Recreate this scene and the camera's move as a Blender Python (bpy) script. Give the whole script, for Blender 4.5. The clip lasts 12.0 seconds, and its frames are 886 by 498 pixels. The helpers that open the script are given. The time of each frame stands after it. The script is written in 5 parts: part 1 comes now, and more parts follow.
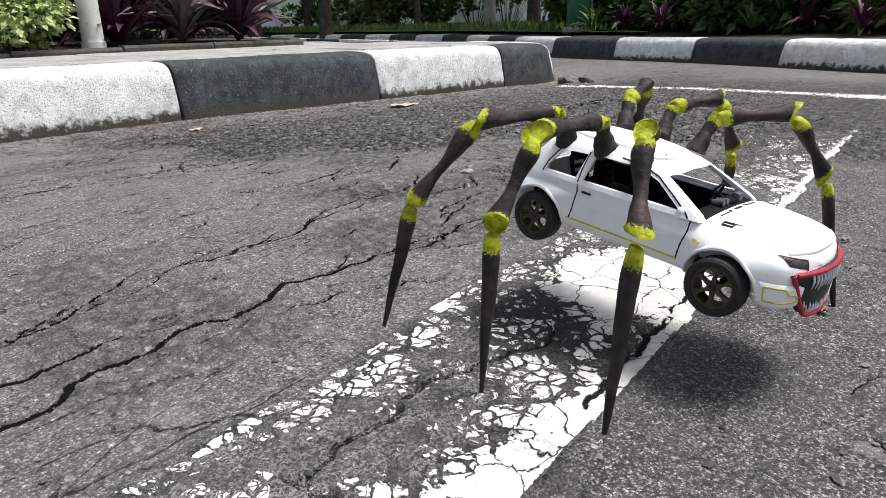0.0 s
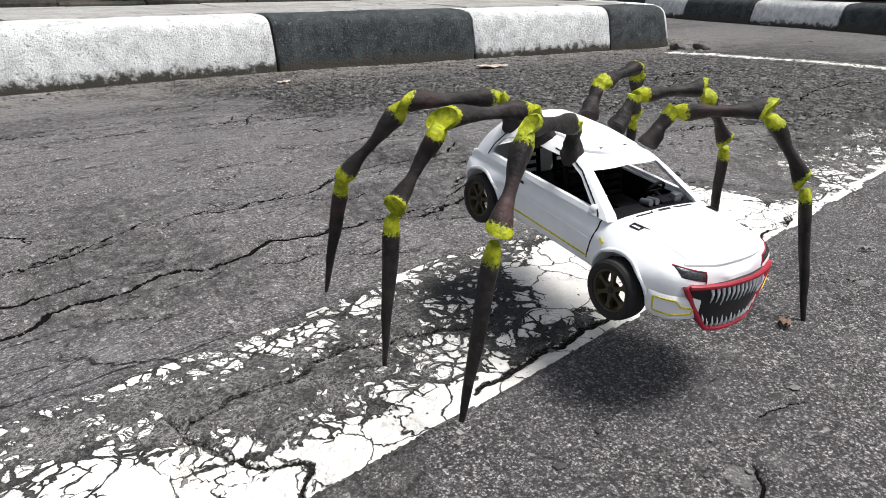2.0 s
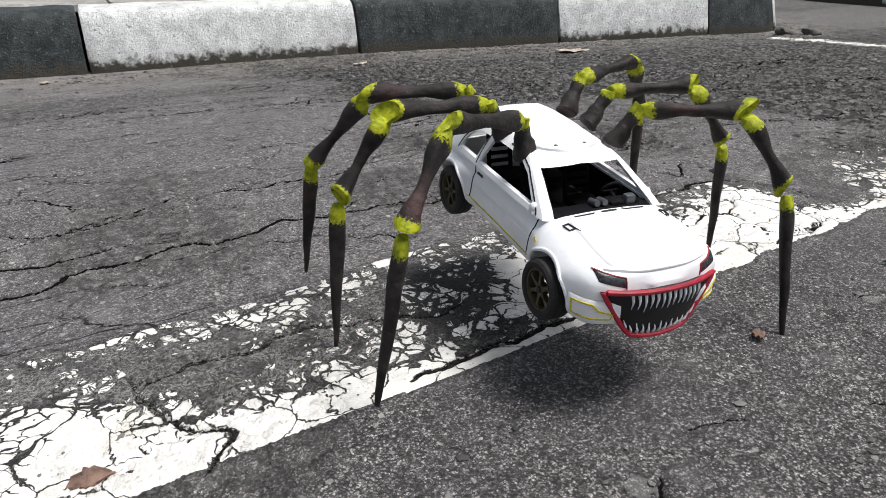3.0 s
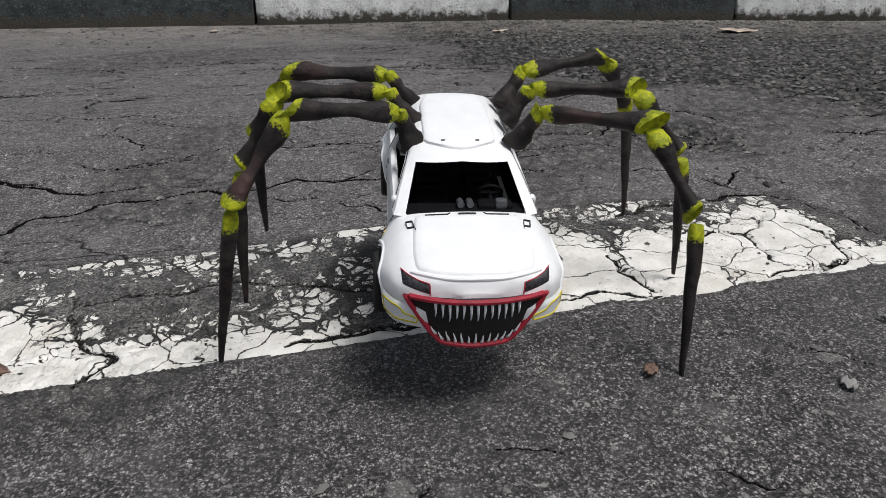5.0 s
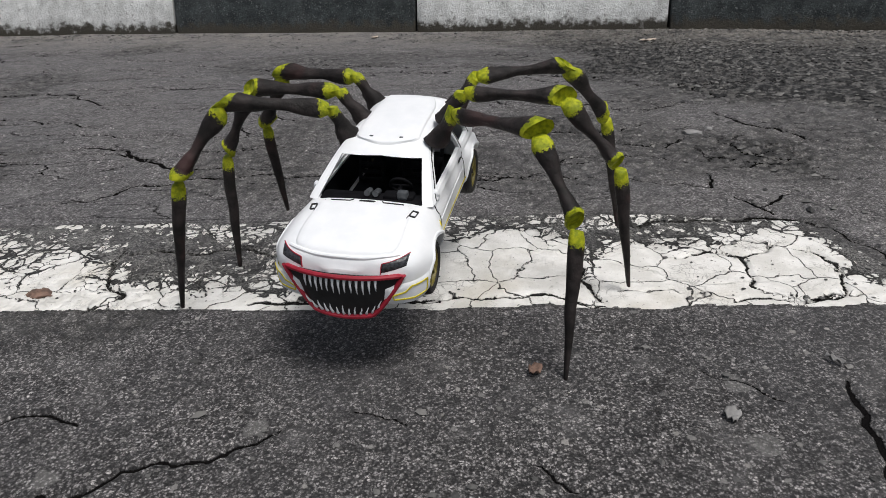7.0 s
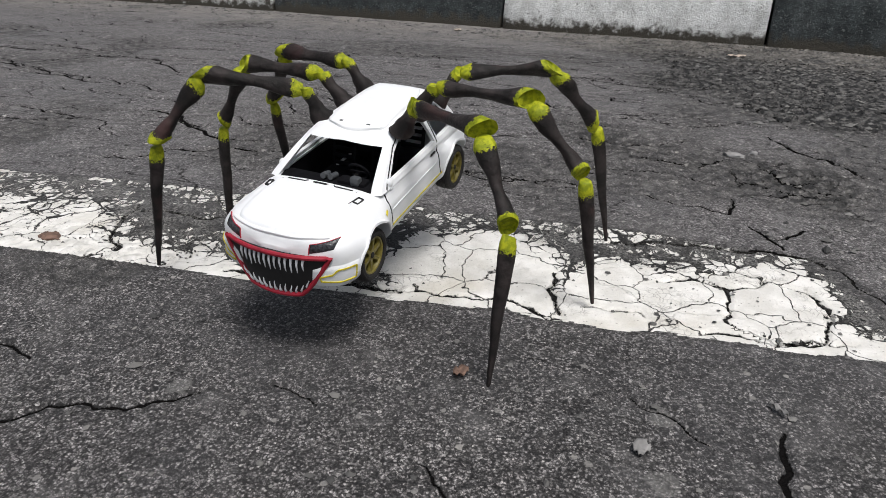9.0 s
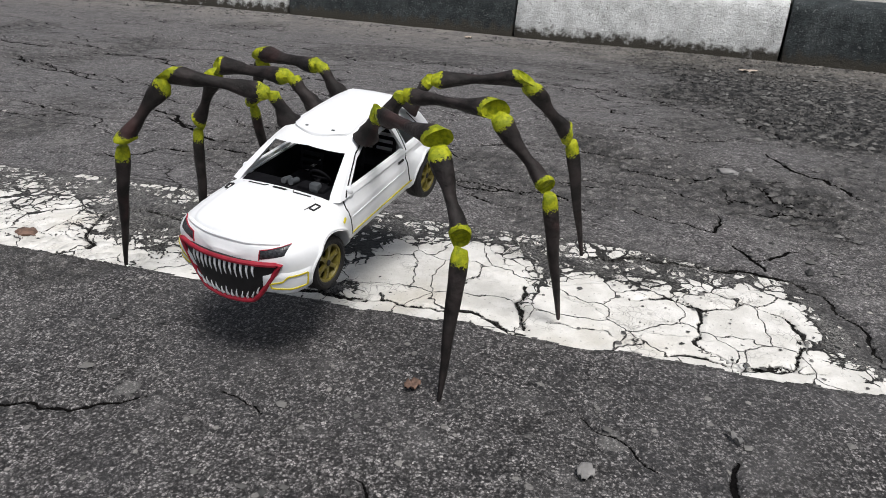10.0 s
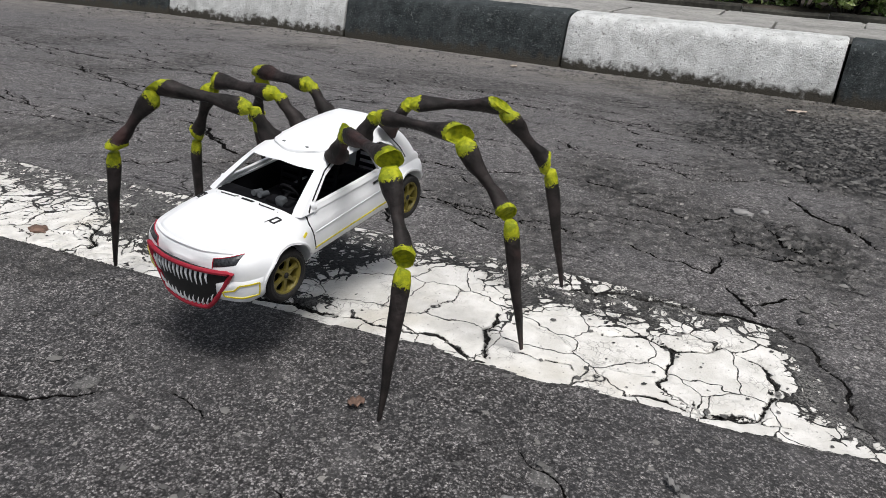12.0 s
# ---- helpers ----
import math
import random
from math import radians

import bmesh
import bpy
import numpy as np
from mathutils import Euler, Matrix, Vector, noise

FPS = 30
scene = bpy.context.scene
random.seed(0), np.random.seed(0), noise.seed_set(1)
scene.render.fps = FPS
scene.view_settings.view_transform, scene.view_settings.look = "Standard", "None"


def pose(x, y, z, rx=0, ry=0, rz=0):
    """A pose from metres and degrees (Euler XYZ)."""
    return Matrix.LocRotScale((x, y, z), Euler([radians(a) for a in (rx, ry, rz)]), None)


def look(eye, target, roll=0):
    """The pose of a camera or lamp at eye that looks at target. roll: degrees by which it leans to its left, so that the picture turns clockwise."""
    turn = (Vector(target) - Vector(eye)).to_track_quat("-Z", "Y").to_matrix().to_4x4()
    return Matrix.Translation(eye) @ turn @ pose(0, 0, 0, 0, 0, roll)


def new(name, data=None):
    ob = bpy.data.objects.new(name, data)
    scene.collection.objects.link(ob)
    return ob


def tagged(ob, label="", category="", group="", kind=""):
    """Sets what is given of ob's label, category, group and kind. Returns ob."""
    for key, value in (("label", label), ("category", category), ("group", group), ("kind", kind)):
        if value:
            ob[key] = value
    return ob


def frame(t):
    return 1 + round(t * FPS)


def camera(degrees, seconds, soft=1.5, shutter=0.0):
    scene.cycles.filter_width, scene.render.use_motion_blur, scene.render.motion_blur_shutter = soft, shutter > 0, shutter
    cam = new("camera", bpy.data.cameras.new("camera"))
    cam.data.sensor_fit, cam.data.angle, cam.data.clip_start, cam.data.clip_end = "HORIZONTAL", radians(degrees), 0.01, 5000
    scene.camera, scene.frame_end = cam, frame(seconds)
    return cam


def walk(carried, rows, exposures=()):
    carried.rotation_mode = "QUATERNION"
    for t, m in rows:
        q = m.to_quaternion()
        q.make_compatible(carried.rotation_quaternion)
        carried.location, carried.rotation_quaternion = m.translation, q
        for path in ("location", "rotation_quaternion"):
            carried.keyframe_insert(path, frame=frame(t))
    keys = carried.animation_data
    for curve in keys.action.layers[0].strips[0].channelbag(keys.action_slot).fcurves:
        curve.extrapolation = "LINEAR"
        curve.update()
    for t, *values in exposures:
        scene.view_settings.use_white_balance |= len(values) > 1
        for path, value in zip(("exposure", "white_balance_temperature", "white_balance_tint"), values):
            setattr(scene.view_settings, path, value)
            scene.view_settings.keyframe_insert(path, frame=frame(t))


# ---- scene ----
cam = camera(66.64, 12.0, soft=0.75)
ROWS = [
    (0.0, -0.4737, -0.2227, 0.2685, -53.01, -18.49, -1.23),
    (0.5, -0.4639, -0.2443, 0.2713, -50.72, -18.87, -1.18),
    (1.0, -0.4421, -0.2748, 0.2700, -48.08, -19.59, -0.62),
    (1.5, -0.4066, -0.3083, 0.2750, -45.91, -20.72, -0.17),
    (2.0, -0.3711, -0.3456, 0.2880, -41.95, -22.01, 0.04),
    (2.5, -0.3210, -0.3878, 0.2916, -37.99, -22.80, -0.33),
    (3.0, -0.2801, -0.4259, 0.2991, -32.36, -23.55, -0.44),
    (3.5, -0.2255, -0.4627, 0.3026, -28.89, -23.70, -0.37),
    (5.5, -0.0035, -0.5387, 0.3286, -8.73, -27.11, -0.70),
    (6.0, 0.0532, -0.5594, 0.3361, -3.56, -26.16, -2.30),
    (6.5, 0.1161, -0.5777, 0.3324, 0.29, -26.45, -2.29),
    (7.0, 0.1641, -0.5934, 0.3239, 4.36, -25.77, -1.93),
    (9.0, 0.2806, -0.5755, 0.3212, 13.07, -26.08, 1.50),
    (9.5, 0.3084, -0.5640, 0.3244, 14.20, -25.80, 2.21),
    (10.0, 0.3233, -0.5532, 0.3215, 14.77, -25.61, 2.70),
    (10.5, 0.3363, -0.5491, 0.3207, 16.78, -25.36, 2.84),
    (11.0, 0.3605, -0.5448, 0.3160, 18.38, -25.19, 3.51),
    (11.5, 0.3794, -0.5377, 0.3200, 19.74, -24.80, 3.99),
    (12.0, 0.3990, -0.5299, 0.3239, 20.30, -23.74, 4.13),
]


def eye_row(x, y, z, yaw, pitch, roll):
    a, b = radians(yaw), radians(pitch)
    way = Vector((-math.sin(a) * math.cos(b), math.cos(a) * math.cos(b), math.sin(b)))
    return look((x, y, z), Vector((x, y, z)) + way, roll)


EXPOSURES = [(0.0, 0.8), (1.5, 0.74), (2.5, 0.56), (3.0, 0.42), (3.5, 0.34), (5.5, -0.2), (7.0, -0.15), (9.0, 0.0), (12.0, 0.02)]
walk(cam, [(r[0], eye_row(*r[1:])) for r in ROWS], EXPOSURES)

# ---- daylight: a bright overcast sky ----
world = bpy.data.worlds.new("sky")
scene.world = world
world.use_nodes = True
wn = world.node_tree
sky = wn.nodes.new("ShaderNodeTexSky")
sky.sky_type, sky.sun_disc = "NISHITA", False
sky.sun_elevation, sky.sun_rotation = radians(68), radians(136)
sky.dust_density, sky.air_density = 4.0, 1.0
grey = wn.nodes.new("ShaderNodeHueSaturation")
grey.inputs["Saturation"].default_value = 0.55
wn.links.new(sky.outputs[0], grey.inputs["Color"])
wn.links.new(grey.outputs[0], wn.nodes["Background"].inputs[0])
wn.nodes["Background"].inputs[1].default_value = 0.092
sun = new("sun", bpy.data.lights.new("sun", "SUN"))
sun.data.energy, sun.data.angle, sun.data.color = 2.95, radians(23), (1.0, 0.985, 0.972)
sun.matrix_world = look((0.95, -1.0, 3.0), (0.08, -0.1, 0))


# ---- node helpers ----
class Mat:
    def __init__(self, name, rough=0.7, metal=0.0, spec=0.4):
        self.m = bpy.data.materials.new(name)
        self.m.use_nodes = True
        self.t = self.m.node_tree
        self.b = self.t.nodes["Principled BSDF"]
        self.b.inputs["Roughness"].default_value = rough
        self.b.inputs["Metallic"].default_value = metal
        self.b.inputs["Specular IOR Level"].default_value = spec
        self.co = self.t.nodes.new("ShaderNodeTexCoord").outputs["Object"]

    def put(self, sock, v):
        if isinstance(v, bpy.types.NodeSocket):
            self.t.links.new(v, sock)
        elif v is not None:
            sock.default_value = v

    def math(self, op, a, b=None, c=None, clamp=False):
        n = self.t.nodes.new("ShaderNodeMath")
        n.operation, n.use_clamp = op, clamp
        for i, v in enumerate((a, b, c)):
            self.put(n.inputs[i], v)
        return n.outputs[0]

    def mix(self, f, a, b):
        n = self.t.nodes.new("ShaderNodeMix")
        n.data_type = "RGBA"
        self.put(n.inputs["Factor"], f)
        self.put(n.inputs[6], (*a, 1) if isinstance(a, tuple) else a)
        self.put(n.inputs[7], (*b, 1) if isinstance(b, tuple) else b)
        return n.outputs[2]

    def times(self, c, f):
        """A colour times a number."""
        n = self.t.nodes.new("ShaderNodeVectorMath")
        n.operation = "SCALE"
        self.put(n.inputs[0], c)
        self.put(n.inputs["Scale"], f)
        return n.outputs[0]

    def noise(self, scale, detail=3.0, rough=0.55, co=None, color=False):
        n = self.t.nodes.new("ShaderNodeTexNoise")
        n.inputs["Scale"].default_value, n.inputs["Detail"].default_value, n.inputs["Roughness"].default_value = scale, detail, rough
        self.put(n.inputs["Vector"], co or self.co)
        return n.outputs["Color" if color else "Fac"]

    def voro(self, scale, feature="F1", out="Distance", co=None, rand=1.0):
        n = self.t.nodes.new("ShaderNodeTexVoronoi")
        n.feature = feature
        n.inputs["Scale"].default_value, n.inputs["Randomness"].default_value = scale, rand
        self.put(n.inputs["Vector"], co or self.co)
        return n.outputs[out]

    def ramp(self, v, lo, hi, a=0.0, b=1.0):
        n = self.t.nodes.new("ShaderNodeMapRange")
        n.interpolation_type = "SMOOTHSTEP"
        for i, q in enumerate((v, lo, hi, a, b)):
            self.put(n.inputs[i], q)
        return n.outputs[0]

    def warp(self, scale, amount, co=None, detail=2.0):
        n = self.t.nodes.new("ShaderNodeVectorMath")
        n.operation = "MULTIPLY_ADD"
        self.put(n.inputs[0], self.noise(scale, detail, co=co, color=True))
        n.inputs[1].default_value = (amount,) * 3
        self.put(n.inputs[2], co or self.co)
        return n.outputs[0]

    def scaled(self, s, co=None):
        n = self.t.nodes.new("ShaderNodeMapping")
        n.inputs["Scale"].default_value = s
        self.put(n.inputs["Vector"], co or self.co)
        return n.outputs[0]

    def attr(self, name):
        n = self.t.nodes.new("ShaderNodeAttribute")
        n.attribute_name = name
        return n.outputs["Fac"]

    def rand(self):
        return self.t.nodes.new("ShaderNodeObjectInfo").outputs["Random"]

    def island(self):
        return self.t.nodes.new("ShaderNodeNewGeometry").outputs["Random Per Island"]

    def color(self, v):
        self.put(self.b.inputs["Base Color"], (*v, 1) if isinstance(v, tuple) else v)

    def rough(self, v):
        self.put(self.b.inputs["Roughness"], v)

    def bump(self, h, dist, strength=1.0):
        n = self.t.nodes.new("ShaderNodeBump")
        n.inputs["Distance"].default_value, n.inputs["Strength"].default_value = dist, strength
        self.put(n.inputs["Height"], h)
        if self.b.inputs["Normal"].is_linked:
            self.t.links.new(self.b.inputs["Normal"].links[0].from_socket, n.inputs["Normal"])
        self.put(self.b.inputs["Normal"], n.outputs[0])


def simple(name, col, rough=0.7, metal=0.0, var=0.25, scale=120.0, bump=0.0004, spec=0.4):
    """A plain surface with grain and blotches."""
    m = Mat(name, rough, metal, spec)
    f = m.math("ADD", m.math("MULTIPLY", m.noise(scale, 4), 0.5), m.math("MULTIPLY", m.noise(scale * 0.13, 3), 0.5))
    f = m.ramp(f, 0.3, 0.7)
    m.color(m.mix(f, tuple(c * (1 - var) for c in col), tuple(min(1, c * (1 + var)) for c in col)))
    if bump:
        m.bump(m.noise(scale * 2, 3), bump)
    return m.m


# ---- materials ----
def ground_material():
    m = Mat("asphalt", 0.6, 0, 0.5)
    paint, coarse, gutter = (m.attr(n) for n in ("paint", "coarse", "gutter"))
    crack = m.math("SUBTRACT", m.attr("crack_width"), m.math("ABSOLUTE", m.attr("crack_side")))
    # aggregate: salt-and-pepper grit, larger stones, worn and damp blotches
    def cells(scale, co=None):
        sep = m.t.nodes.new("ShaderNodeSeparateColor")
        m.put(sep.inputs[0], m.voro(scale, "F1", "Color", co=co))
        return sep.outputs
    wb = m.warp(60, 0.006)
    big, bigc = m.voro(105, "F1", co=wb), cells(105, wb)
    chip = m.math("MULTIPLY", m.ramp(m.math("ADD", big, m.math("MULTIPLY", m.noise(500, 2), 0.2)), 0.42, 0.3), m.math("GREATER_THAN", bigc[0], m.math("SUBTRACT", 0.95, m.math("MULTIPLY", coarse, 0.2))))
    grain = m.noise(360, 7, 0.85)
    grain2 = m.noise(150, 5, 0.7)
    blot = m.noise(3.2, 4)
    blot2 = m.noise(17, 5)
    wg = m.warp(420, 0.0022)
    gap, grit = m.voro(520, "F1", co=wg), cells(520, wg)
    gap2, grit2 = m.voro(215, "F1", co=wg), cells(215, wg)
    xyz = m.t.nodes.new("ShaderNodeSeparateXYZ")
    m.put(xyz.inputs[0], m.co)
    newer = m.ramp(m.math("ADD", xyz.outputs[1], m.math("MULTIPLY", m.math("SUBTRACT", m.noise(8, 4), 0.5), 0.06)), -0.03, -0.09)
    base = m.mix(m.ramp(grit[0], 0.1, 1.0), m.mix(newer, (0.063, 0.059, 0.059), (0.03, 0.028, 0.028)), m.mix(newer, (0.178, 0.17, 0.168), (0.225, 0.214, 0.21)))
    stone = m.math("MULTIPLY", m.ramp(gap2, 0.43, 0.37), m.math("GREATER_THAN", grit2[0], m.math("SUBTRACT", 0.6, m.math("MULTIPLY", newer, 0.25))))
    base = m.mix(stone, base, m.mix(m.ramp(grit2[1], 0.2, 1.0), (0.06, 0.057, 0.057), (0.265, 0.253, 0.246)))
    shade = m.math("MINIMUM", m.ramp(gap, 0.34, 0.72, 1.0, m.math("SUBTRACT", 0.42, m.math("MULTIPLY", newer, 0.24))), m.ramp(m.math("ABSOLUTE", m.math("SUBTRACT", gap2, 0.44)), 0.0, 0.08, m.math("SUBTRACT", 0.55, m.math("MULTIPLY", newer, 0.35)), 1.0))
    base = m.times(base, shade)
    base = m.times(base, m.ramp(grain, 0.38, 0.62, m.math("SUBTRACT", 0.45, m.math("MULTIPLY", newer, 0.3)), m.math("ADD", 1.55, m.math("MULTIPLY", newer, 0.65))))
    base = m.times(base, m.ramp(grain2, 0.34, 0.66, 0.72, 1.26))
    base = m.times(base, m.ramp(m.noise(62, 4, 0.65), 0.34, 0.66, 0.82, 1.18))
    pock = m.math("MULTIPLY", m.ramp(m.voro(95, "F1", co=m.warp(160, 0.014)), 0.27, 0.21), m.ramp(m.noise(13, 3), 0.4, 0.55))
    base = m.times(base, m.math("SUBTRACT", 1.0, m.math("MULTIPLY", pock, 0.72)))
    base = m.mix(m.math("MULTIPLY", m.ramp(blot, 0.45, 0.7), 0.3), base, (0.07, 0.069, 0.072))
    base = m.mix(m.math("MULTIPLY", m.ramp(blot2, 0.52, 0.75), 0.3), base, (0.18, 0.175, 0.173))
    base = m.mix(m.math("MULTIPLY", chip, 0.75), base, m.mix(bigc[1], (0.14, 0.138, 0.135), (0.36, 0.345, 0.32)))
    base = m.times(base, m.math("SUBTRACT", 1.5, m.math("MULTIPLY", newer, 0.38)))
    base = m.mix(m.math("MULTIPLY", newer, 0.06), base, (0.095, 0.092, 0.092))
    slabc, slabd = cells(31, m.warp(70, 0.012)), m.voro(31, "F1", co=m.warp(70, 0.012))
    slab = m.math("MULTIPLY", m.ramp(slabd, 0.34, 0.28), m.math("GREATER_THAN", slabc[0], 0.965))
    base = m.mix(m.math("MULTIPLY", slab, 0.35), base, (0.24, 0.235, 0.225))
    # rotten coarse asphalt
    cv = m.voro(62, "F1", co=m.warp(40, 0.008))
    cc = cells(62, m.warp(40, 0.008))
    base = m.mix(m.math("MULTIPLY", coarse, 0.75), base, m.mix(cc[0], (0.034, 0.033, 0.032), (0.15, 0.145, 0.136)))
    base = m.mix(m.math("MULTIPLY", coarse, m.ramp(cv, 0.42, 0.66)), base, (0.018, 0.018, 0.018))
    # dust towards the kerb
    dust = m.math("MULTIPLY", gutter, m.ramp(m.noise(14, 5), 0.3, 0.62))
    base = m.mix(m.math("MULTIPLY", dust, 0.7), base, m.mix(grain, (0.17, 0.156, 0.138), (0.36, 0.335, 0.3)))
    # crack network
    wide = m.warp(9, 0.05, m.scaled((0.55, 1.25, 1)), 3)
    d = m.voro(7.5, "DISTANCE_TO_EDGE", co=m.warp(70, 0.012, wide))
    axes = m.t.nodes.new("ShaderNodeSeparateXYZ")
    m.put(axes.inputs[0], m.co)
    lane = m.ramp(m.math("ADD", axes.outputs[1], m.math("MULTIPLY", m.noise(5, 2), 0.2)), 0.15, 0.35, 0.3, 1.0)
    show = m.math("MULTIPLY", m.ramp(m.noise(4.5, 2), 0.5, 0.62), lane)
    flat = m.warp(14, 0.03, m.scaled((0.4, 1.6, 1)), 3)
    d4 = m.voro(13, "DISTANCE_TO_EDGE", co=m.warp(90, 0.01, flat))
    net4 = m.math("MULTIPLY", m.math("MULTIPLY", m.ramp(m.math("ADD", d4, m.math("MULTIPLY", m.math("SUBTRACT", m.noise(200, 5, 0.7), 0.5), 0.06)), 0.013, 0.006), m.ramp(m.noise(3.6, 3), 0.46, 0.56)), m.math("MULTIPLY", lane, 0.8))
    net = m.math("MULTIPLY", m.ramp(m.math("ADD", d, m.math("MULTIPLY", m.math("SUBTRACT", m.noise(200, 5, 0.7), 0.5), 0.03)), 0.0095, 0.0045), show)
    d3 = m.voro(26, "DISTANCE_TO_EDGE", co=m.warp(80, 0.01, m.scaled((0.7, 1.2, 1))))
    net3 = m.math("MULTIPLY", m.ramp(d3, 0.05, 0.01), m.math("MULTIPLY", m.ramp(m.noise(6.5, 2), 0.5, 0.64), lane))
    jag = m.math("ADD", m.math("MULTIPLY", m.math("SUBTRACT", m.noise(260, 6, 0.8), 0.5), 0.42), m.math("MULTIPLY", m.math("SUBTRACT", m.noise(60, 3), 0.5), 0.18))
    patchy = m.math("MULTIPLY", m.math("SUBTRACT", m.noise(42, 4), 0.52), 0.9)
    near_crack = m.ramp(m.math("ADD", crack, jag), -0.03, 0.06)
    dark = m.math("MAXIMUM", m.math("MAXIMUM", net, m.math("MAXIMUM", m.math("MULTIPLY", net3, 0.25), net4)), near_crack)
    base = m.mix(dark, base, (0.008, 0.0075, 0.0075))
    m.put(m.b.inputs["Specular IOR Level"], m.math("MULTIPLY", m.math("SUBTRACT", 1.0, dark), 0.38))
    # cracked road paint
    n1 = m.noise(21, 4)
    integ = m.math("ADD", paint, m.math("MULTIPLY", m.math("SUBTRACT", n1, 0.5), 0.9))
    integ = m.math("ADD", integ, m.math("MULTIPLY", m.math("SUBTRACT", m.noise(55, 4), 0.5), 0.55))
    w1 = m.warp(220, 0.004, m.warp(30, 0.03))
    a1 = m.voro(17, "DISTANCE_TO_EDGE", co=w1)
    a2 = m.voro(68, "DISTANCE_TO_EDGE", co=w1)
    a3 = m.voro(185, "DISTANCE_TO_EDGE", co=w1)
    t1 = m.math("MAXIMUM", m.math("SUBTRACT", 0.15, m.math("MULTIPLY", integ, 0.22)), 0.005)
    t2 = m.math("MAXIMUM", m.math("SUBTRACT", 0.3, m.math("MULTIPLY", integ, 0.46)), -0.012)
    t3 = m.math("MAXIMUM", m.math("SUBTRACT", 0.27, m.math("MULTIPLY", integ, 0.58)), -0.05)
    fine = m.math("MULTIPLY", m.math("SUBTRACT", m.noise(430, 6, 0.75), 0.5), 0.3)
    s = m.math("MINIMUM", m.math("MULTIPLY", m.math("SUBTRACT", a1, t1), 3.0), m.math("MINIMUM", m.math("MULTIPLY", m.math("SUBTRACT", a2, t2), 1.4), m.math("SUBTRACT", a3, t3)))
    s = m.math("ADD", s, m.math("MULTIPLY", fine, m.math("MAXIMUM", m.math("SUBTRACT", 1.05, integ), 0.14)))
    edge = m.math("ADD", m.math("MULTIPLY", paint, 1.0), m.math("MULTIPLY", m.math("SUBTRACT", m.noise(70, 5, 0.65), 0.5), 1.7))
    mask = m.math("MULTIPLY", m.ramp(s, -0.012, 0.022), m.ramp(edge, -0.22, -0.12))
    mask = m.math("MULTIPLY", mask, m.math("SUBTRACT", 1.0, m.ramp(m.math("ADD", crack, m.math("ADD", m.math("MULTIPLY", jag, 1.8), patchy)), -0.05, 0.02)))
    hair = m.math("MULTIPLY", m.math("MAXIMUM", m.ramp(a2, 0.03, 0.008), m.ramp(m.voro(95, "DISTANCE_TO_EDGE", co=w1), 0.05, 0.012)), m.ramp(m.noise(24, 2), 0.5, 0.68))
    pits = m.math("MAXIMUM", m.math("MULTIPLY", m.ramp(m.voro(210, "F1"), 0.24, 0.1), m.ramp(m.noise(60, 2), 0.46, 0.6)), m.math("MULTIPLY", m.ramp(m.noise(700, 4, 0.8), 0.58, 0.64), 0.3))
    pcol = m.mix(m.ramp(m.noise(45, 5), 0.35, 0.7), (0.62, 0.605, 0.565), (0.77, 0.755, 0.72))
    pcol = m.mix(m.math("MULTIPLY", m.ramp(m.noise(9, 3), 0.55, 0.75), 0.4), pcol, (0.5, 0.45, 0.35))
    pcol = m.mix(m.math("MULTIPLY", m.math("MAXIMUM", hair, pits), 0.55), pcol, (0.12, 0.11, 0.1))
    # gaps between the paint flakes are darker inside this oval, under the toy
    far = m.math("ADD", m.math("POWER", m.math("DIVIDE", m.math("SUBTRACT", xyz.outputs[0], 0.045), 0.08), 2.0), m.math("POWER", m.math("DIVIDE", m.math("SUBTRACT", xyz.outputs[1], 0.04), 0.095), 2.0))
    dark_oval = m.ramp(m.math("ADD", far, m.math("MULTIPLY", m.noise(30, 4), 0.9)), 1.7, 0.9)
    inline = m.math("MULTIPLY", m.ramp(edge, -0.5, -0.1), m.math("MAXIMUM", dark_oval, m.math("MULTIPLY", m.ramp(integ, 0.2, 0.5, 0.6, 1.0), m.ramp(m.noise(26, 3), 0.3, 0.5, 0.75, 0.98))))
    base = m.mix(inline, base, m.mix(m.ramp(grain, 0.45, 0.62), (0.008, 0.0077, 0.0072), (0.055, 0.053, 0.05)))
    resid = m.math("MULTIPLY", m.math("MULTIPLY", m.math("MULTIPLY", m.ramp(grain, 0.47, 0.55), m.math("SUBTRACT", 1.0, dark_oval)), m.math("MULTIPLY", m.ramp(edge, -0.1, 0.2), m.ramp(integ, 0.6, 0.35))), m.ramp(m.noise(33, 4), 0.36, 0.58, 0.03, 0.36))
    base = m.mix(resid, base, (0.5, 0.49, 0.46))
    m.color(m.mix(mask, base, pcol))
    m.rough(m.ramp(blot2, 0.3, 0.7, 0.62, 0.85))
    rel = m.math("ADD", m.math("MULTIPLY", m.math("ADD", gap, m.math("MULTIPLY", gap2, 0.8)), -0.6), m.math("MULTIPLY", grain, 0.5))
    m.bump(m.math("MULTIPLY", rel, m.math("SUBTRACT", 1.0, m.math("MULTIPLY", mask, 0.7))), 0.0022, 0.9)
    m.bump(m.math("MULTIPLY", m.math("MULTIPLY", coarse, cv), -1.0), 0.012, 1.0)
    m.bump(m.math("MULTIPLY", m.math("MAXIMUM", net, near_crack), -1.0), 0.004, 0.9)
    m.bump(mask, 0.0012, 0.8)
    return m.m


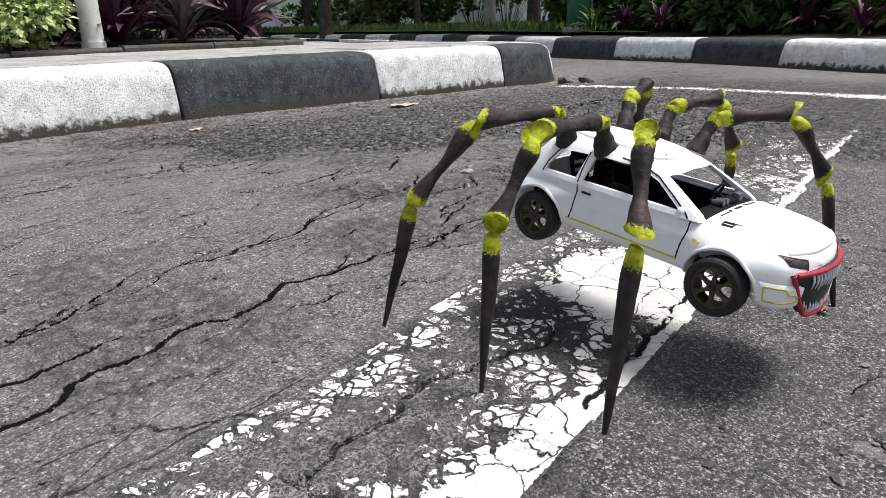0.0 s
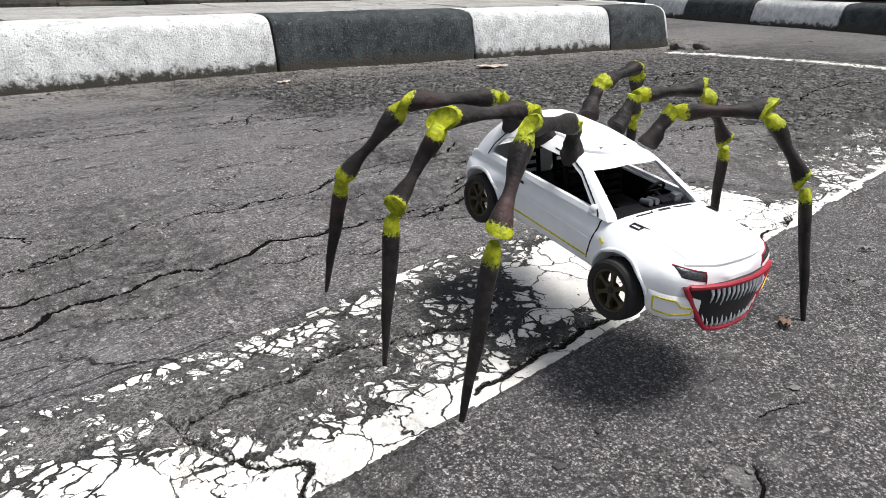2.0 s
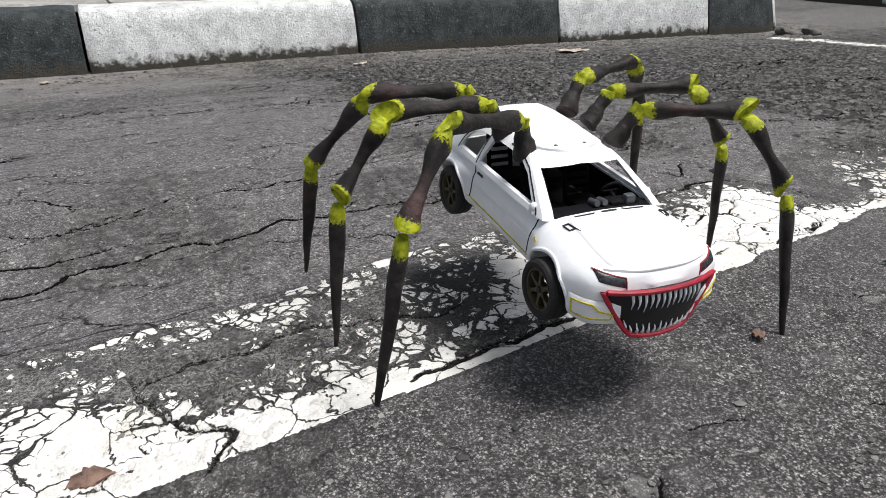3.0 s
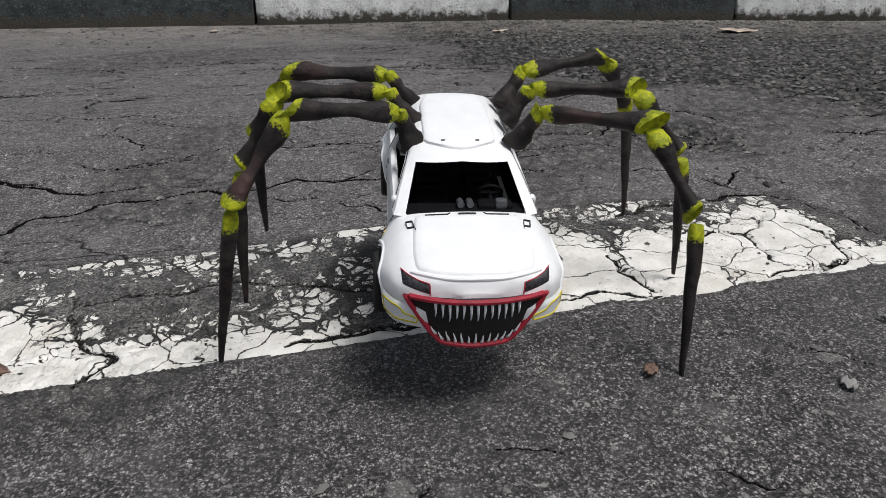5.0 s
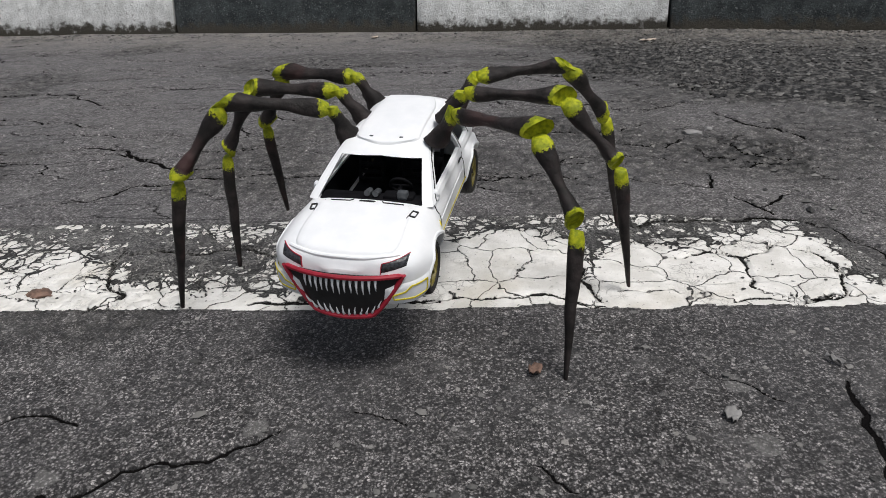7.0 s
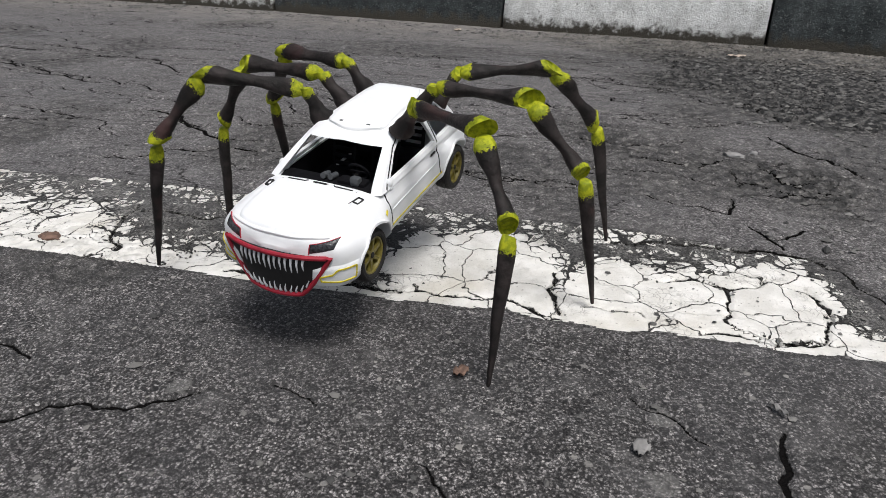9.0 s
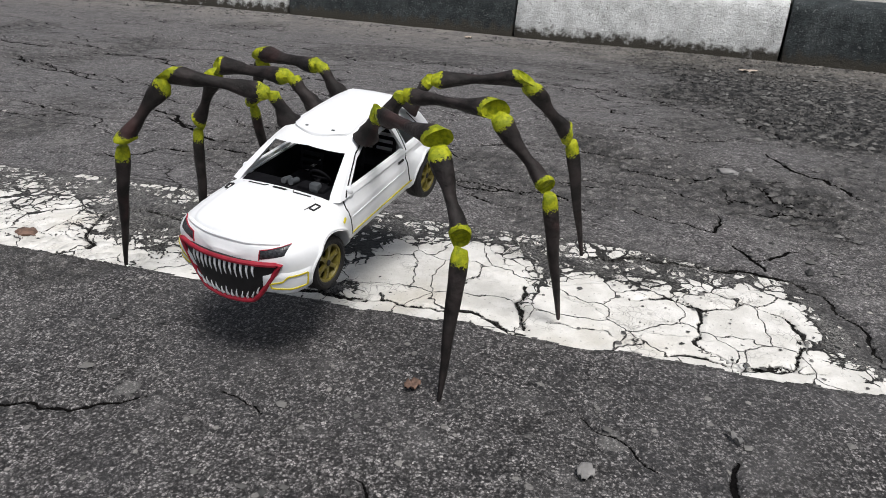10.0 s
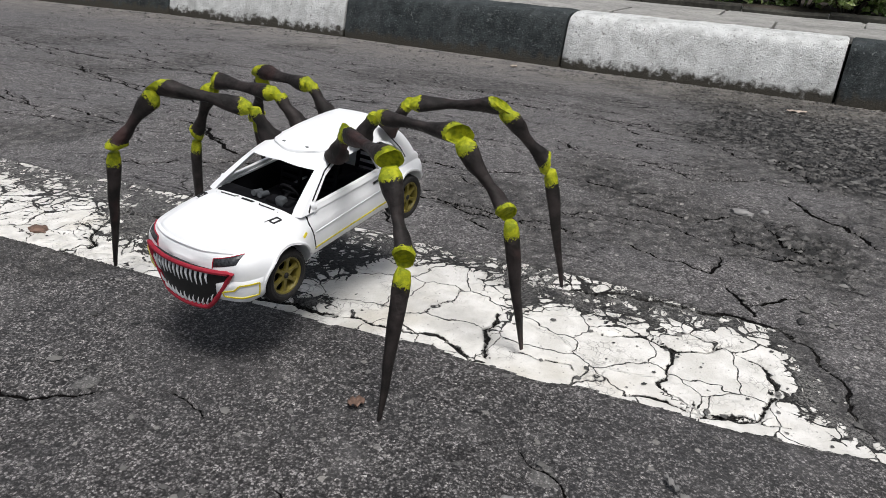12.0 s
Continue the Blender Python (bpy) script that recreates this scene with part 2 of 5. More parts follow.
def kerb_material(name, a, b, chipped, amount):
    m = Mat(name, 0.8, 0, 0.3)
    c = m.mix(m.ramp(m.noise(26, 5), 0.3, 0.7), a, b)
    pores = m.math("MULTIPLY", m.ramp(m.voro(150, "F1", co=m.warp(110, 0.016)), 0.33, 0.16), m.ramp(m.noise(16, 4), 0.36, 0.56))
    flake = m.ramp(m.noise(75, 6, 0.7), 0.62 - amount, 0.66 - amount)
    c = m.mix(m.math("MULTIPLY", m.math("MAXIMUM", pores, flake), 0.8), c, chipped)
    streak = m.ramp(m.noise(5, 4, co=m.scaled((3, 3, 0.6))), 0.5, 0.75)
    c = m.mix(m.math("MULTIPLY", streak, 0.3), c, chipped)
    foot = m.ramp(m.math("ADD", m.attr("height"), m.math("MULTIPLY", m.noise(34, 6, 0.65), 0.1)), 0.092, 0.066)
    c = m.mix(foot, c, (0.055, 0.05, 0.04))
    m.color(c)
    m.bump(m.noise(110, 6, 0.7), 0.006, 1.0)
    m.bump(m.math("MULTIPLY", pores, -1.0), 0.002, 0.8)
    return m.m


def bone_material():
    m = Mat("painted_bone", 0.68, 0, 0.28)
    n = m.noise(55, 4)
    c = m.mix(m.ramp(n, 0.35, 0.7), (0.010, 0.0085, 0.008), (0.034, 0.027, 0.026))
    c = m.mix(m.math("MULTIPLY", m.ramp(m.noise(22, 2), 0.55, 0.7), 0.5), c, (0.075, 0.035, 0.033))
    end = m.attr("end")
    streak = m.noise(520, 4, 0.7)
    f = m.ramp(m.math("ADD", end, m.math("MULTIPLY", m.math("SUBTRACT", streak, 0.5), 0.9)), 0.45, 0.6)
    y = m.mix(m.ramp(m.noise(200, 4), 0.35, 0.65), (0.2, 0.24, 0.008), (0.4, 0.42, 0.013))
    y = m.mix(m.math("MULTIPLY", m.ramp(m.noise(420, 5, 0.75), 0.54, 0.66), 0.4), y, (0.05, 0.055, 0.008))
    m.color(m.mix(f, c, y))
    m.bump(m.noise(260, 4), 0.0006, 0.8)
    m.bump(m.noise(90, 4), 0.003, 0.8)
    return m.m


def body_material():
    m = Mat("white_paint", 0.33, 0, 0.5)
    m.color(m.mix(m.ramp(m.noise(60, 4), 0.3, 0.7), (0.78, 0.795, 0.81), (0.83, 0.84, 0.85)))
    m.rough(m.ramp(m.noise(90, 4), 0.3, 0.7, 0.28, 0.42))
    m.bump(m.noise(140, 3), 0.0003, 0.6)
    return m.m


def leaf_material(name, a, b, edge=None):
    m = Mat(name, 0.5, 0, 0.4)
    c = m.mix(m.island(), a, b)
    if edge:
        c = m.mix(m.ramp(m.noise(90, 2), 0.5, 0.6), c, edge)
    m.color(c)
    m.b.inputs["Subsurface Weight"].default_value = 0.0
    return m.m


MAT = {
    "ground": ground_material(),
    "kerb_white": kerb_material("kerb_white", (0.52, 0.53, 0.52), (0.73, 0.74, 0.73), (0.19, 0.19, 0.18), 0.02),
    "kerb_black": kerb_material("kerb_black", (0.017, 0.022, 0.023), (0.045, 0.054, 0.056), (0.13, 0.14, 0.14), 0.02),
    "concrete": simple("concrete", (0.27, 0.265, 0.25), 0.85, 0, 0.35, 60, 0.002),
    "edging": simple("edging_stone", (0.05, 0.048, 0.04), 0.9, 0, 0.5, 50, 0.004),
    "soil": simple("soil", (0.045, 0.036, 0.028), 0.95, 0, 0.5, 40, 0.01),
    "bone": bone_material(),
    "white": body_material(),
    "black": simple("black_paint", (0.012, 0.012, 0.013), 0.5, 0, 0.3, 200, 0.0001),
    "interior": simple("black_plastic", (0.005, 0.005, 0.006), 0.7, 0, 0.3, 150, 0.0002, 0.08),
    "grey": simple("grey_plastic", (0.06, 0.065, 0.07), 0.4, 0, 0.25, 150, 0.0001),
    "red": simple("red_paint", (0.3, 0.014, 0.03), 0.5, 0, 0.3, 160, 0.0003),
    "teeth": simple("tooth_white", (0.62, 0.64, 0.66), 0.5, 0, 0.2, 300, 0.0001),
    "yellow": simple("yellow_paint", (0.62, 0.52, 0.03), 0.55, 0, 0.25, 220, 0.0001),
    "lamp": simple("smoked_lamp", (0.035, 0.036, 0.04), 0.25, 0, 0.9, 500, 0.0003),
    "tyre": simple("tyre_rubber", (0.016, 0.015, 0.015), 0.75, 0, 0.35, 300, 0.0004),
    "rim_dark": simple("darker_rim", (0.05, 0.042, 0.02), 0.5, 0.3, 0.3, 200, 0.0002),
    "rim": simple("gold_rim", (0.16, 0.132, 0.025), 0.5, 0.0, 0.3, 200, 0.0002),
    "post": simple("post_paint", (0.55, 0.56, 0.53), 0.6, 0, 0.15, 30, 0.0005),
    "bark": simple("bark", (0.075, 0.06, 0.048), 0.95, 0, 0.5, 18, 0.02),
    "wall": simple("rendered_wall", (0.55, 0.62, 0.64), 0.9, 0, 0.12, 3, 0.003),
    "panel": simple("grey_panel", (0.3, 0.33, 0.34), 0.7, 0, 0.15, 4, 0.001),
    "green": simple("green_paint", (0.012, 0.12, 0.055), 0.5, 0, 0.25, 20, 0.0005),
    "stone": simple("stone", (0.11, 0.105, 0.1), 0.9, 0, 0.5, 60, 0.002),
    "pale": simple("pale_stone", (0.24, 0.235, 0.23), 0.9, 0, 0.3, 90, 0.001),
    "dead": simple("dead_leaf", (0.42, 0.35, 0.29), 0.8, 0, 0.4, 120, 0.0006),
    "brown": simple("brown_leaf", (0.16, 0.1, 0.075), 0.8, 0, 0.5, 200, 0.0006),
    "variegated": leaf_material("variegated_leaf", (0.12, 0.24, 0.04), (0.36, 0.45, 0.15), (0.55, 0.6, 0.34)),
    "leaf_green": leaf_material("green_leaf", (0.02, 0.05, 0.01), (0.085, 0.16, 0.04)),
    "leaf_dark": leaf_material("maroon_leaf", (0.02, 0.01, 0.014), (0.085, 0.02, 0.05)),
    "leaf_pale": leaf_material("pale_leaf", (0.04, 0.05, 0.03), (0.15, 0.1, 0.11)),
    "grass": leaf_material("grass_blade", (0.05, 0.1, 0.015), (0.14, 0.22, 0.04)),
}


# ---- mesh helpers ----
def link_mesh(name, me, material, parent=None, label=""):
    ob = new(name, me)
    me.materials.append(material)
    if parent:
        ob.parent = parent
    return tagged(ob, label)


def part(name, bm, material, parent=None, label="", smooth=40):
    me = bpy.data.meshes.new(name)
    bmesh.ops.recalc_face_normals(bm, faces=bm.faces)
    for e in bm.edges:
        e.smooth = len(e.link_faces) == 2 and e.calc_face_angle(0) < radians(smooth)
    for f in bm.faces:
        f.smooth = True
    bm.to_mesh(me)
    bm.free()
    return link_mesh(name, me, material, parent, label)


def raw(name, verts, faces, material, parent=None, label="", smooth=False):
    me = bpy.data.meshes.new(name)
    me.from_pydata([tuple(v) for v in verts], [], [tuple(f) for f in faces])
    if smooth:
        me.polygons.foreach_set("use_smooth", [True] * len(me.polygons))
    me.update()
    return link_mesh(name, me, material, parent, label)


def box_bm(size, centre=(0, 0, 0), bevel=0.0, rot=None):
    bm = bmesh.new()
    bmesh.ops.create_cube(bm, size=1)
    m = Matrix.Translation(centre) @ (rot or Matrix()) @ Matrix.Diagonal((*size, 1))
    bmesh.ops.transform(bm, matrix=m, verts=bm.verts)
    if bevel:
        bmesh.ops.bevel(bm, geom=list(bm.edges), offset=bevel, segments=2, affect="EDGES", profile=0.5)
    return bm


def add_bm(a, b):
    me = bpy.data.meshes.new("tmp")
    b.to_mesh(me)
    b.free()
    a.from_mesh(me)
    bpy.data.meshes.remove(me)
    return a


def smoothstep(a, b, x):
    t = np.clip((x - a) / (b - a), 0, 1)
    return t * t * (3 - 2 * t)


# ---- the ground: one sheet ----
def spline(pts, step):
    """Catmull-Rom through points, resampled at even steps."""
    p = np.array([2 * np.array(pts[0]) - np.array(pts[1]), *map(np.array, pts), 2 * np.array(pts[-1]) - np.array(pts[-2])], float)
    out = []
    for i in range(1, len(p) - 2):
        for t in np.linspace(0, 1, 24, endpoint=False):
            a, b, c, d = p[i - 1:i + 3]
            out.append(0.5 * (2 * b + (c - a) * t + (2 * a - 5 * b + 4 * c - d) * t ** 2 + (3 * b - 3 * c + d - a) * t ** 3))
    out.append(p[-2])
    out = np.array(out)
    s = np.concatenate([[0], np.cumsum(np.linalg.norm(np.diff(out, axis=0), axis=1))])
    g = np.linspace(0, s[-1], max(2, int(s[-1] / step)))
    return np.stack([np.interp(g, s, out[:, k]) for k in range(2)], 1), g


KERB = spline([(-6.0, 1.2), (-4.0, 1.62), (-2.3, 1.83), (-1.5, 1.87), (-0.96, 1.835), (-0.105, 1.742), (0.73, 1.677), (1.45, 1.52), (2.08, 1.37), (2.4, 1.3),
               (2.58, 1.4), (2.74, 1.6), (2.95, 2.3), (3.4, 3.5), (4.2, 5.2), (5.0, 7.5)], 0.03)
KERB_FAR = spline([(7.03, 14.13), (7.03, 9.71), (6.67, 7.05), (6.14, 5.28), (5.61, 4.13), (4.9, 3.16), (4.41, 2.36), (4.21, 1.79), (3.93, 0.99), (3.5, 0.23), (2.87, -1.0), (1.89, -2.86), (0.39, -5.34)], 0.05)


def height(x, y):
    """The road is a little higher in its middle than along the kerb."""
    w = 1 - smoothstep(0.45, 1.5, y)
    return (0.003 + 0.022 * np.clip(x, -0.6, 0.9) + 0.022 * np.clip(y, -0.4, 0.6)) * w * (1 - smoothstep(1.2, 3.0, np.abs(x)))


def graded(fine_lo, fine_hi, step, mid_lo, mid_hi, mid, ends, rate=1.25):
    a = list(np.arange(fine_lo, fine_hi, step))
    d, v = step, a[-1]
    while v < ends[1]:
        d = min(d * 1.06, mid) if v < mid_hi else d * rate
        v += d
        a.append(v)
    d, v, b = step, a[0], []
    while v > ends[0]:
        d = min(d * 1.06, mid) if v > mid_lo else d * rate
        v -= d
        b.append(v)
    return np.array(b[::-1] + a)


GX = graded(-0.52, 0.72, 0.0024, -1.6, 1.3, 0.0065, (-900, 900))
GY = graded(-0.20, 0.62, 0.0024, -0.4, 1.8, 0.0038, (-900, 900))
XX, YY = np.meshgrid(GX, GY)
LINE_NEAR, LINE_FAR = -0.055, 0.147


def paint_field(x, y):
    """How whole the old road paint is: about 1 where it is whole, 0 where it is nearly gone, negative outside the line."""
    near_edge, far_edge = LINE_NEAR - 0.008 * smoothstep(-0.2, 0.35, x), LINE_FAR - 0.024 * smoothstep(0.22, 0.45, x)
    v = (y - near_edge) / (far_edge - near_edge)
    f = 0.57 - 0.15 * smoothstep(0.05, -0.1, x) + 0.18 * (1 - v) - 0.14 * smoothstep(0.5, 0.9, v) + 0.35 * smoothstep(0.1, 0.05, v)
    for cx, cy, rx, ry, k in ((-0.46, 0.03, 0.08, 0.09, 0.12), (-0.27, -0.02, 0.07, 0.04, 0.25), (-0.21, 0.05, 0.06, 0.05, -0.35), (-0.29, 0.035, 0.04, 0.04, 0.2), (-0.14, 0.118, 0.09, 0.018, 0.3), (0.35, -0.02, 0.08, 0.04, 0.3), (-0.1, 0.075, 0.1, 0.05, -0.08),
                              (-0.12, -0.04, 0.12, 0.02, 0.3), (0.03, 0.02, 0.06, 0.06, -0.27), (0.14, 0.03, 0.04, 0.05, 0.25), (0.06, 0.1, 0.06, 0.05, -0.22), (-0.3, 0.1, 0.1, 0.03, -0.1), (0.18, 0.03, 0.075, 0.06, 0.5),
                              (0.335, 0.01, 0.05, 0.045, 0.4), (0.47, 0.03, 0.05, 0.05, 0.42), (0.41, 0.085, 0.1, 0.03, -0.14), (-0.1, 0.03, 0.1, 0.05, -0.2), (0.27, 0.09, 0.05, 0.04, -0.22), (0.045, -0.03, 0.06, 0.013, -0.6), (0.265, 0.02, 0.014, 0.06, -0.35), (0.555, 0.07, 0.04, 0.07, -0.5),
                              (0.5, 0.13, 0.03, 0.02, 0.3), (0.66, 0.0, 0.05, 0.05, 0.25), (0.85, 0.06, 0.1, 0.07, -0.2)):
        f = f + k * np.exp(-((x - cx) / rx) ** 2 - ((y - cy) / ry) ** 2)
    f = f + 0.3 * smoothstep(0.93, 0.96, v) * (np.sin(x * 47) + np.sin(x * 23 + 2) > 0.7) * (x < 0.25)
    f = f - 0.3 * smoothstep(0.5, 0.66, x) - 0.6 * np.exp(-((x - 0.58) / 0.06) ** 2) * smoothstep(0.1, 0.25, v) - 0.7 * smoothstep(0.95, 1.5, x)
    e = np.minimum(y - near_edge - (0.002 + 0.0026 * np.sin(x * 37) + 0.002 * np.sin(x * 91 + 1)) * smoothstep(0.0, 0.2, x), far_edge - y + 0.005 * np.sin(x * 19 + 1))
    f = np.where(e > 0, f, np.minimum(f, e / 0.012))
    far = np.minimum(np.minimum(x - 2.14, 2.235 - x), np.minimum(1.15 - y, y + 1.2))
    f = np.maximum(f, np.where(far > 0, 0.85, np.maximum(far / 0.02, -1)))
    far2 = np.minimum(0.027 - np.abs(x - 3.93 + 0.12 * (y - 1.74)), np.minimum(y - 1.35, 2.2 - y))
    f = np.maximum(f, np.where(far2 > 0, 0.45, np.maximum(far2 / 0.02, -1)))
    return np.clip(f, -1, 1.2)


# the long cracks by their course: half-width, then points on the road
CRACKS_NEAR_THE_KERB = [
    (0.0018, [(0.16, 0.658), (0.25, 0.599), (0.34, 0.62), (0.41, 0.591), (0.59, 0.595)]),
    (0.0022, [(0.11, 0.96), (0.18, 0.938), (0.3, 0.858), (0.38, 0.863), (0.47, 0.777), (0.56, 0.754), (0.59, 0.6)]),
    (0.003, [(0.54, 0.554), (0.56, 0.487), (0.6, 0.449), (0.63, 0.376)]),
    (0.0012, [(0.21, 0.965), (0.26, 1.034), (0.32, 0.933), (0.36, 0.907)]),
    (0.0018, [(0.12, 0.709), (0.18, 0.687), (0.22, 0.643), (0.33, 0.627), (0.57, 0.594)]),
    (0.0016, [(-0.03, 1.062), (0.01, 1.027), (0.12, 1.077)]),
    (0.0016, [(0.12, 1.197), (0.3, 1.158), (0.41, 1.176)]),
    (0.0022, [(-0.97, 0.901), (-0.75, 0.857), (-0.49, 0.739)]),
    (0.0014, [(0.39, 0.875), (0.44, 0.832), (0.55, 0.779)]),
    (0.0014, [(-0.32, 0.633), (-0.23, 0.627), (-0.15, 0.573)]),
]
CRACKS_BEYOND_THE_LINE = [
    (0.0016, [(0.46, 0.192), (0.475, 0.158), (0.487, 0.131)]), (0.0012, [(0.478, 0.158), (0.53, 0.194)]),
    (0.0012, [(0.31, 0.26), (0.38, 0.235), (0.44, 0.218), (0.45, 0.274)]),
    (0.0016, [(0.24, 0.318), (0.32, 0.348), (0.47, 0.316)]),
    (0.002, [(0.11, 0.461), (0.21, 0.479), (0.29, 0.469), (0.37, 0.465), (0.42, 0.504)]),
    (0.0014, [(0.31, 0.431), (0.42, 0.377), (0.46, 0.422)]),
    (0.0022, [(0.5, 0.409), (0.53, 0.333), (0.61, 0.301)]),
    (0.002, [(0.09, 0.293), (0.17, 0.261), (0.21, 0.273), (0.31, 0.26)]),
    (0.0028, [(-0.66, 0.45), (-0.51, 0.463), (-0.38, 0.39), (-0.29, 0.341), (-0.2, 0.353)]),
    (0.003, [(-0.49, 0.207), (-0.38, 0.229), (-0.34, 0.282), (-0.25, 0.308), (-0.09, 0.3), (-0.04, 0.322), (0.1, 0.29), (0.28, 0.253)]),
    (0.0014, [(-0.1, 0.576), (-0.06, 0.566), (0.06, 0.591)]),
]
CRACKS_BEHIND_THE_TOY = [
    (0.002, [(-0.13, 0.458), (-0.04, 0.445), (0.12, 0.456), (0.27, 0.438)]),
    (0.0016, [(0.12, 0.957), (0.25, 0.916), (0.31, 0.85), (0.42, 0.871)]), (0.0012, [(0.24, 0.923), (0.34, 1.046)]),
    (0.001, [(-0.08, 0.271), (-0.01, 0.25)]), (0.001, [(0.0, 0.231), (0.07, 0.183)]), (0.0012, [(0.14, 0.243), (0.18, 0.221)]),
    (0.0012, [(0.03, 0.403), (0.12, 0.376), (0.17, 0.379)]), (0.0014, [(0.21, 0.295), (0.36, 0.313)]),
    (0.0016, [(-0.33, 0.462), (-0.24, 0.423), (-0.09, 0.492)]), (0.001, [(-0.19, 0.437), (-0.1, 0.456)]),
    (0.0014, [(0.3, 0.593), (0.36, 0.605), (0.41, 0.566), (0.55, 0.597)]), (0.001, [(-0.26, 0.436), (-0.2, 0.455)]),
]
CRACKS_IN_THE_LINE = [
    (0.0034, [(0.302, 0.105), (0.358, 0.121), (0.43, 0.118), (0.493, 0.12), (0.52, 0.105)]), (0.0012, [(0.51, 0.11), (0.535, 0.093), (0.557, 0.041), (0.57, -0.03)]),
    (0.0018, [(0.256, 0.03), (0.252, -0.004), (0.262, -0.035), (0.268, -0.052)]),
    (0.0006, [(0.399, 0.055), (0.418, 0.012), (0.409, -0.024), (0.444, -0.052), (0.489, -0.035), (0.504, 0.0), (0.487, 0.045), (0.468, 0.051)]),
    (0.0008, [(0.351, 0.032), (0.37, 0.039), (0.421, 0.033), (0.458, 0.061)]), (0.0004, [(0.285, -0.031), (0.337, -0.026), (0.344, -0.036)]),
    (0.0014, [(0.384, -0.052), (0.414, -0.046), (0.444, -0.056), (0.51, -0.04)]),
    (0.001, [(0.099, -0.046), (0.17, -0.041), (0.234, -0.043), (0.27, -0.057)]), (0.003, [(-0.07, -0.044), (0.0, -0.041), (0.05, -0.043), (0.12, -0.044)]),
    (0.0024, [(-0.25, 0.055), (-0.16, 0.062), (-0.06, 0.055), (0.03, 0.03)]), (0.0016, [(-0.23, -0.06), (-0.2, -0.03), (-0.24, 0.02), (-0.25, 0.08)]),
]
CRACKS_IN_THE_LANE = [
    (0.0026, [(0.433, -0.162), (0.428, -0.2), (0.421, -0.241), (0.43, -0.32)]), (0.0014, [(-0.16, -0.3), (-0.102, -0.279), (-0.019, -0.243), (0.014, -0.217)]),
    (0.0012, [(-0.24, -0.22), (-0.157, -0.211), (-0.141, -0.217)]), (0.0006, [(0.061, -0.199), (0.105, -0.214)]),
    (0.0008, [(0.192, -0.252), (0.225, -0.276)]), (0.0006, [(0.324, -0.15), (0.381, -0.19)]),
]


def crack_lines():
    """The long cracks, and fine ones that wander along the road between them."""
    rnd = random.Random(4)
    main = [(pts, w) for area in (CRACKS_NEAR_THE_KERB, CRACKS_BEYOND_THE_LINE, CRACKS_BEHIND_THE_TOY, CRACKS_IN_THE_LINE, CRACKS_IN_THE_LANE) for w, pts in area]
    for i in range(96):
        x, y = rnd.uniform(-2.2, 1.2), rnd.uniform(0.2, 1.6)
        mapped = -0.35 < x < 0.6 and y < 0.9
        a, pts = rnd.uniform(-0.2, 0.2) - 0.1, []
        for k in range(rnd.randint(3, 5) if mapped else rnd.randint(5, 12)):
            pts.append((x, y))
            a = a * 0.8 + rnd.uniform(-0.25, 0.22)
            x, y = x + (0.05 if mapped else 0.12) * math.cos(a), y + (0.05 if mapped else 0.12) * math.sin(a)
        main.append((pts, rnd.uniform(0.0003, 0.0008) if mapped else rnd.uniform(0.0009, 0.0022)))
    return main


def crack_field(x, y):
    """For each point of the road, in centimetres: its distance from the nearest crack, with the sign of the crack's side, and that crack's half-width (negative away from any)."""
    dist, side, width = np.full_like(x, 9.0), np.full_like(x, 1.0), np.full_like(x, -1.0)
    rnd = random.Random(9)
    for pts, w in crack_lines():
        w = 0.9 * w + (0.0002 if pts[0][1] < -0.09 else 0.0009 if pts[0][1] > 0.15 else 0.0005)
        q = [np.array(p) for p in pts]
        for depth in range(4):
            r = []
            for a, b in zip(q, q[1:]):
                n = np.array((-(b - a)[1], (b - a)[0]))
                r += [a, (a + b) / 2 + n * rnd.uniform(-0.16, 0.16)]
            q = r + [q[-1]]
        q = np.array(q)
        pad = 0.012
        i0, i1 = np.searchsorted(GX, [q[:, 0].min() - pad, q[:, 0].max() + pad])
        j0, j1 = np.searchsorted(GY, [q[:, 1].min() - pad, q[:, 1].max() + pad])
        sx, sy = x[j0:j1, i0:i1], y[j0:j1, i0:i1]
        if sx.size == 0:
            continue
        best, sign, half = np.full(sx.shape, 9.0), np.ones(sx.shape), np.full(sx.shape, -0.01)
        many = len(q) - 1
        for k, (a, b) in enumerate(zip(q, q[1:])):
            thin = 0.35 + 0.65 * min(1, 5 * k / many, 5 * (many - k) / many)
            dx, dy = b - a
            t = ((sx - a[0]) * dx + (sy - a[1]) * dy) / (dx * dx + dy * dy + 1e-12)
            past = ((k == 0) & (t < 0)) | ((k == many - 1) & (t > 1))
            t = np.clip(t, 0, 1)
            d = np.hypot(sx - a[0] - t * dx, sy - a[1] - t * dy)
            near = d < best
            best = np.where(near, d, best)
            sign = np.where(near, np.where(dx * (sy - a[1]) - dy * (sx - a[0]) < 0, -1.0, 1.0), sign)
            half = np.where(near, np.where(past | (d > 0.007), -0.01, w * thin), half)
        win = best < dist[j0:j1, i0:i1]
        dist[j0:j1, i0:i1] = np.where(win, best, dist[j0:j1, i0:i1])
        side[j0:j1, i0:i1] = np.where(win, np.clip(best * 100, 0, 1) * sign, side[j0:j1, i0:i1])
        width[j0:j1, i0:i1] = np.where(win, half * 100, width[j0:j1, i0:i1])
    return side, width


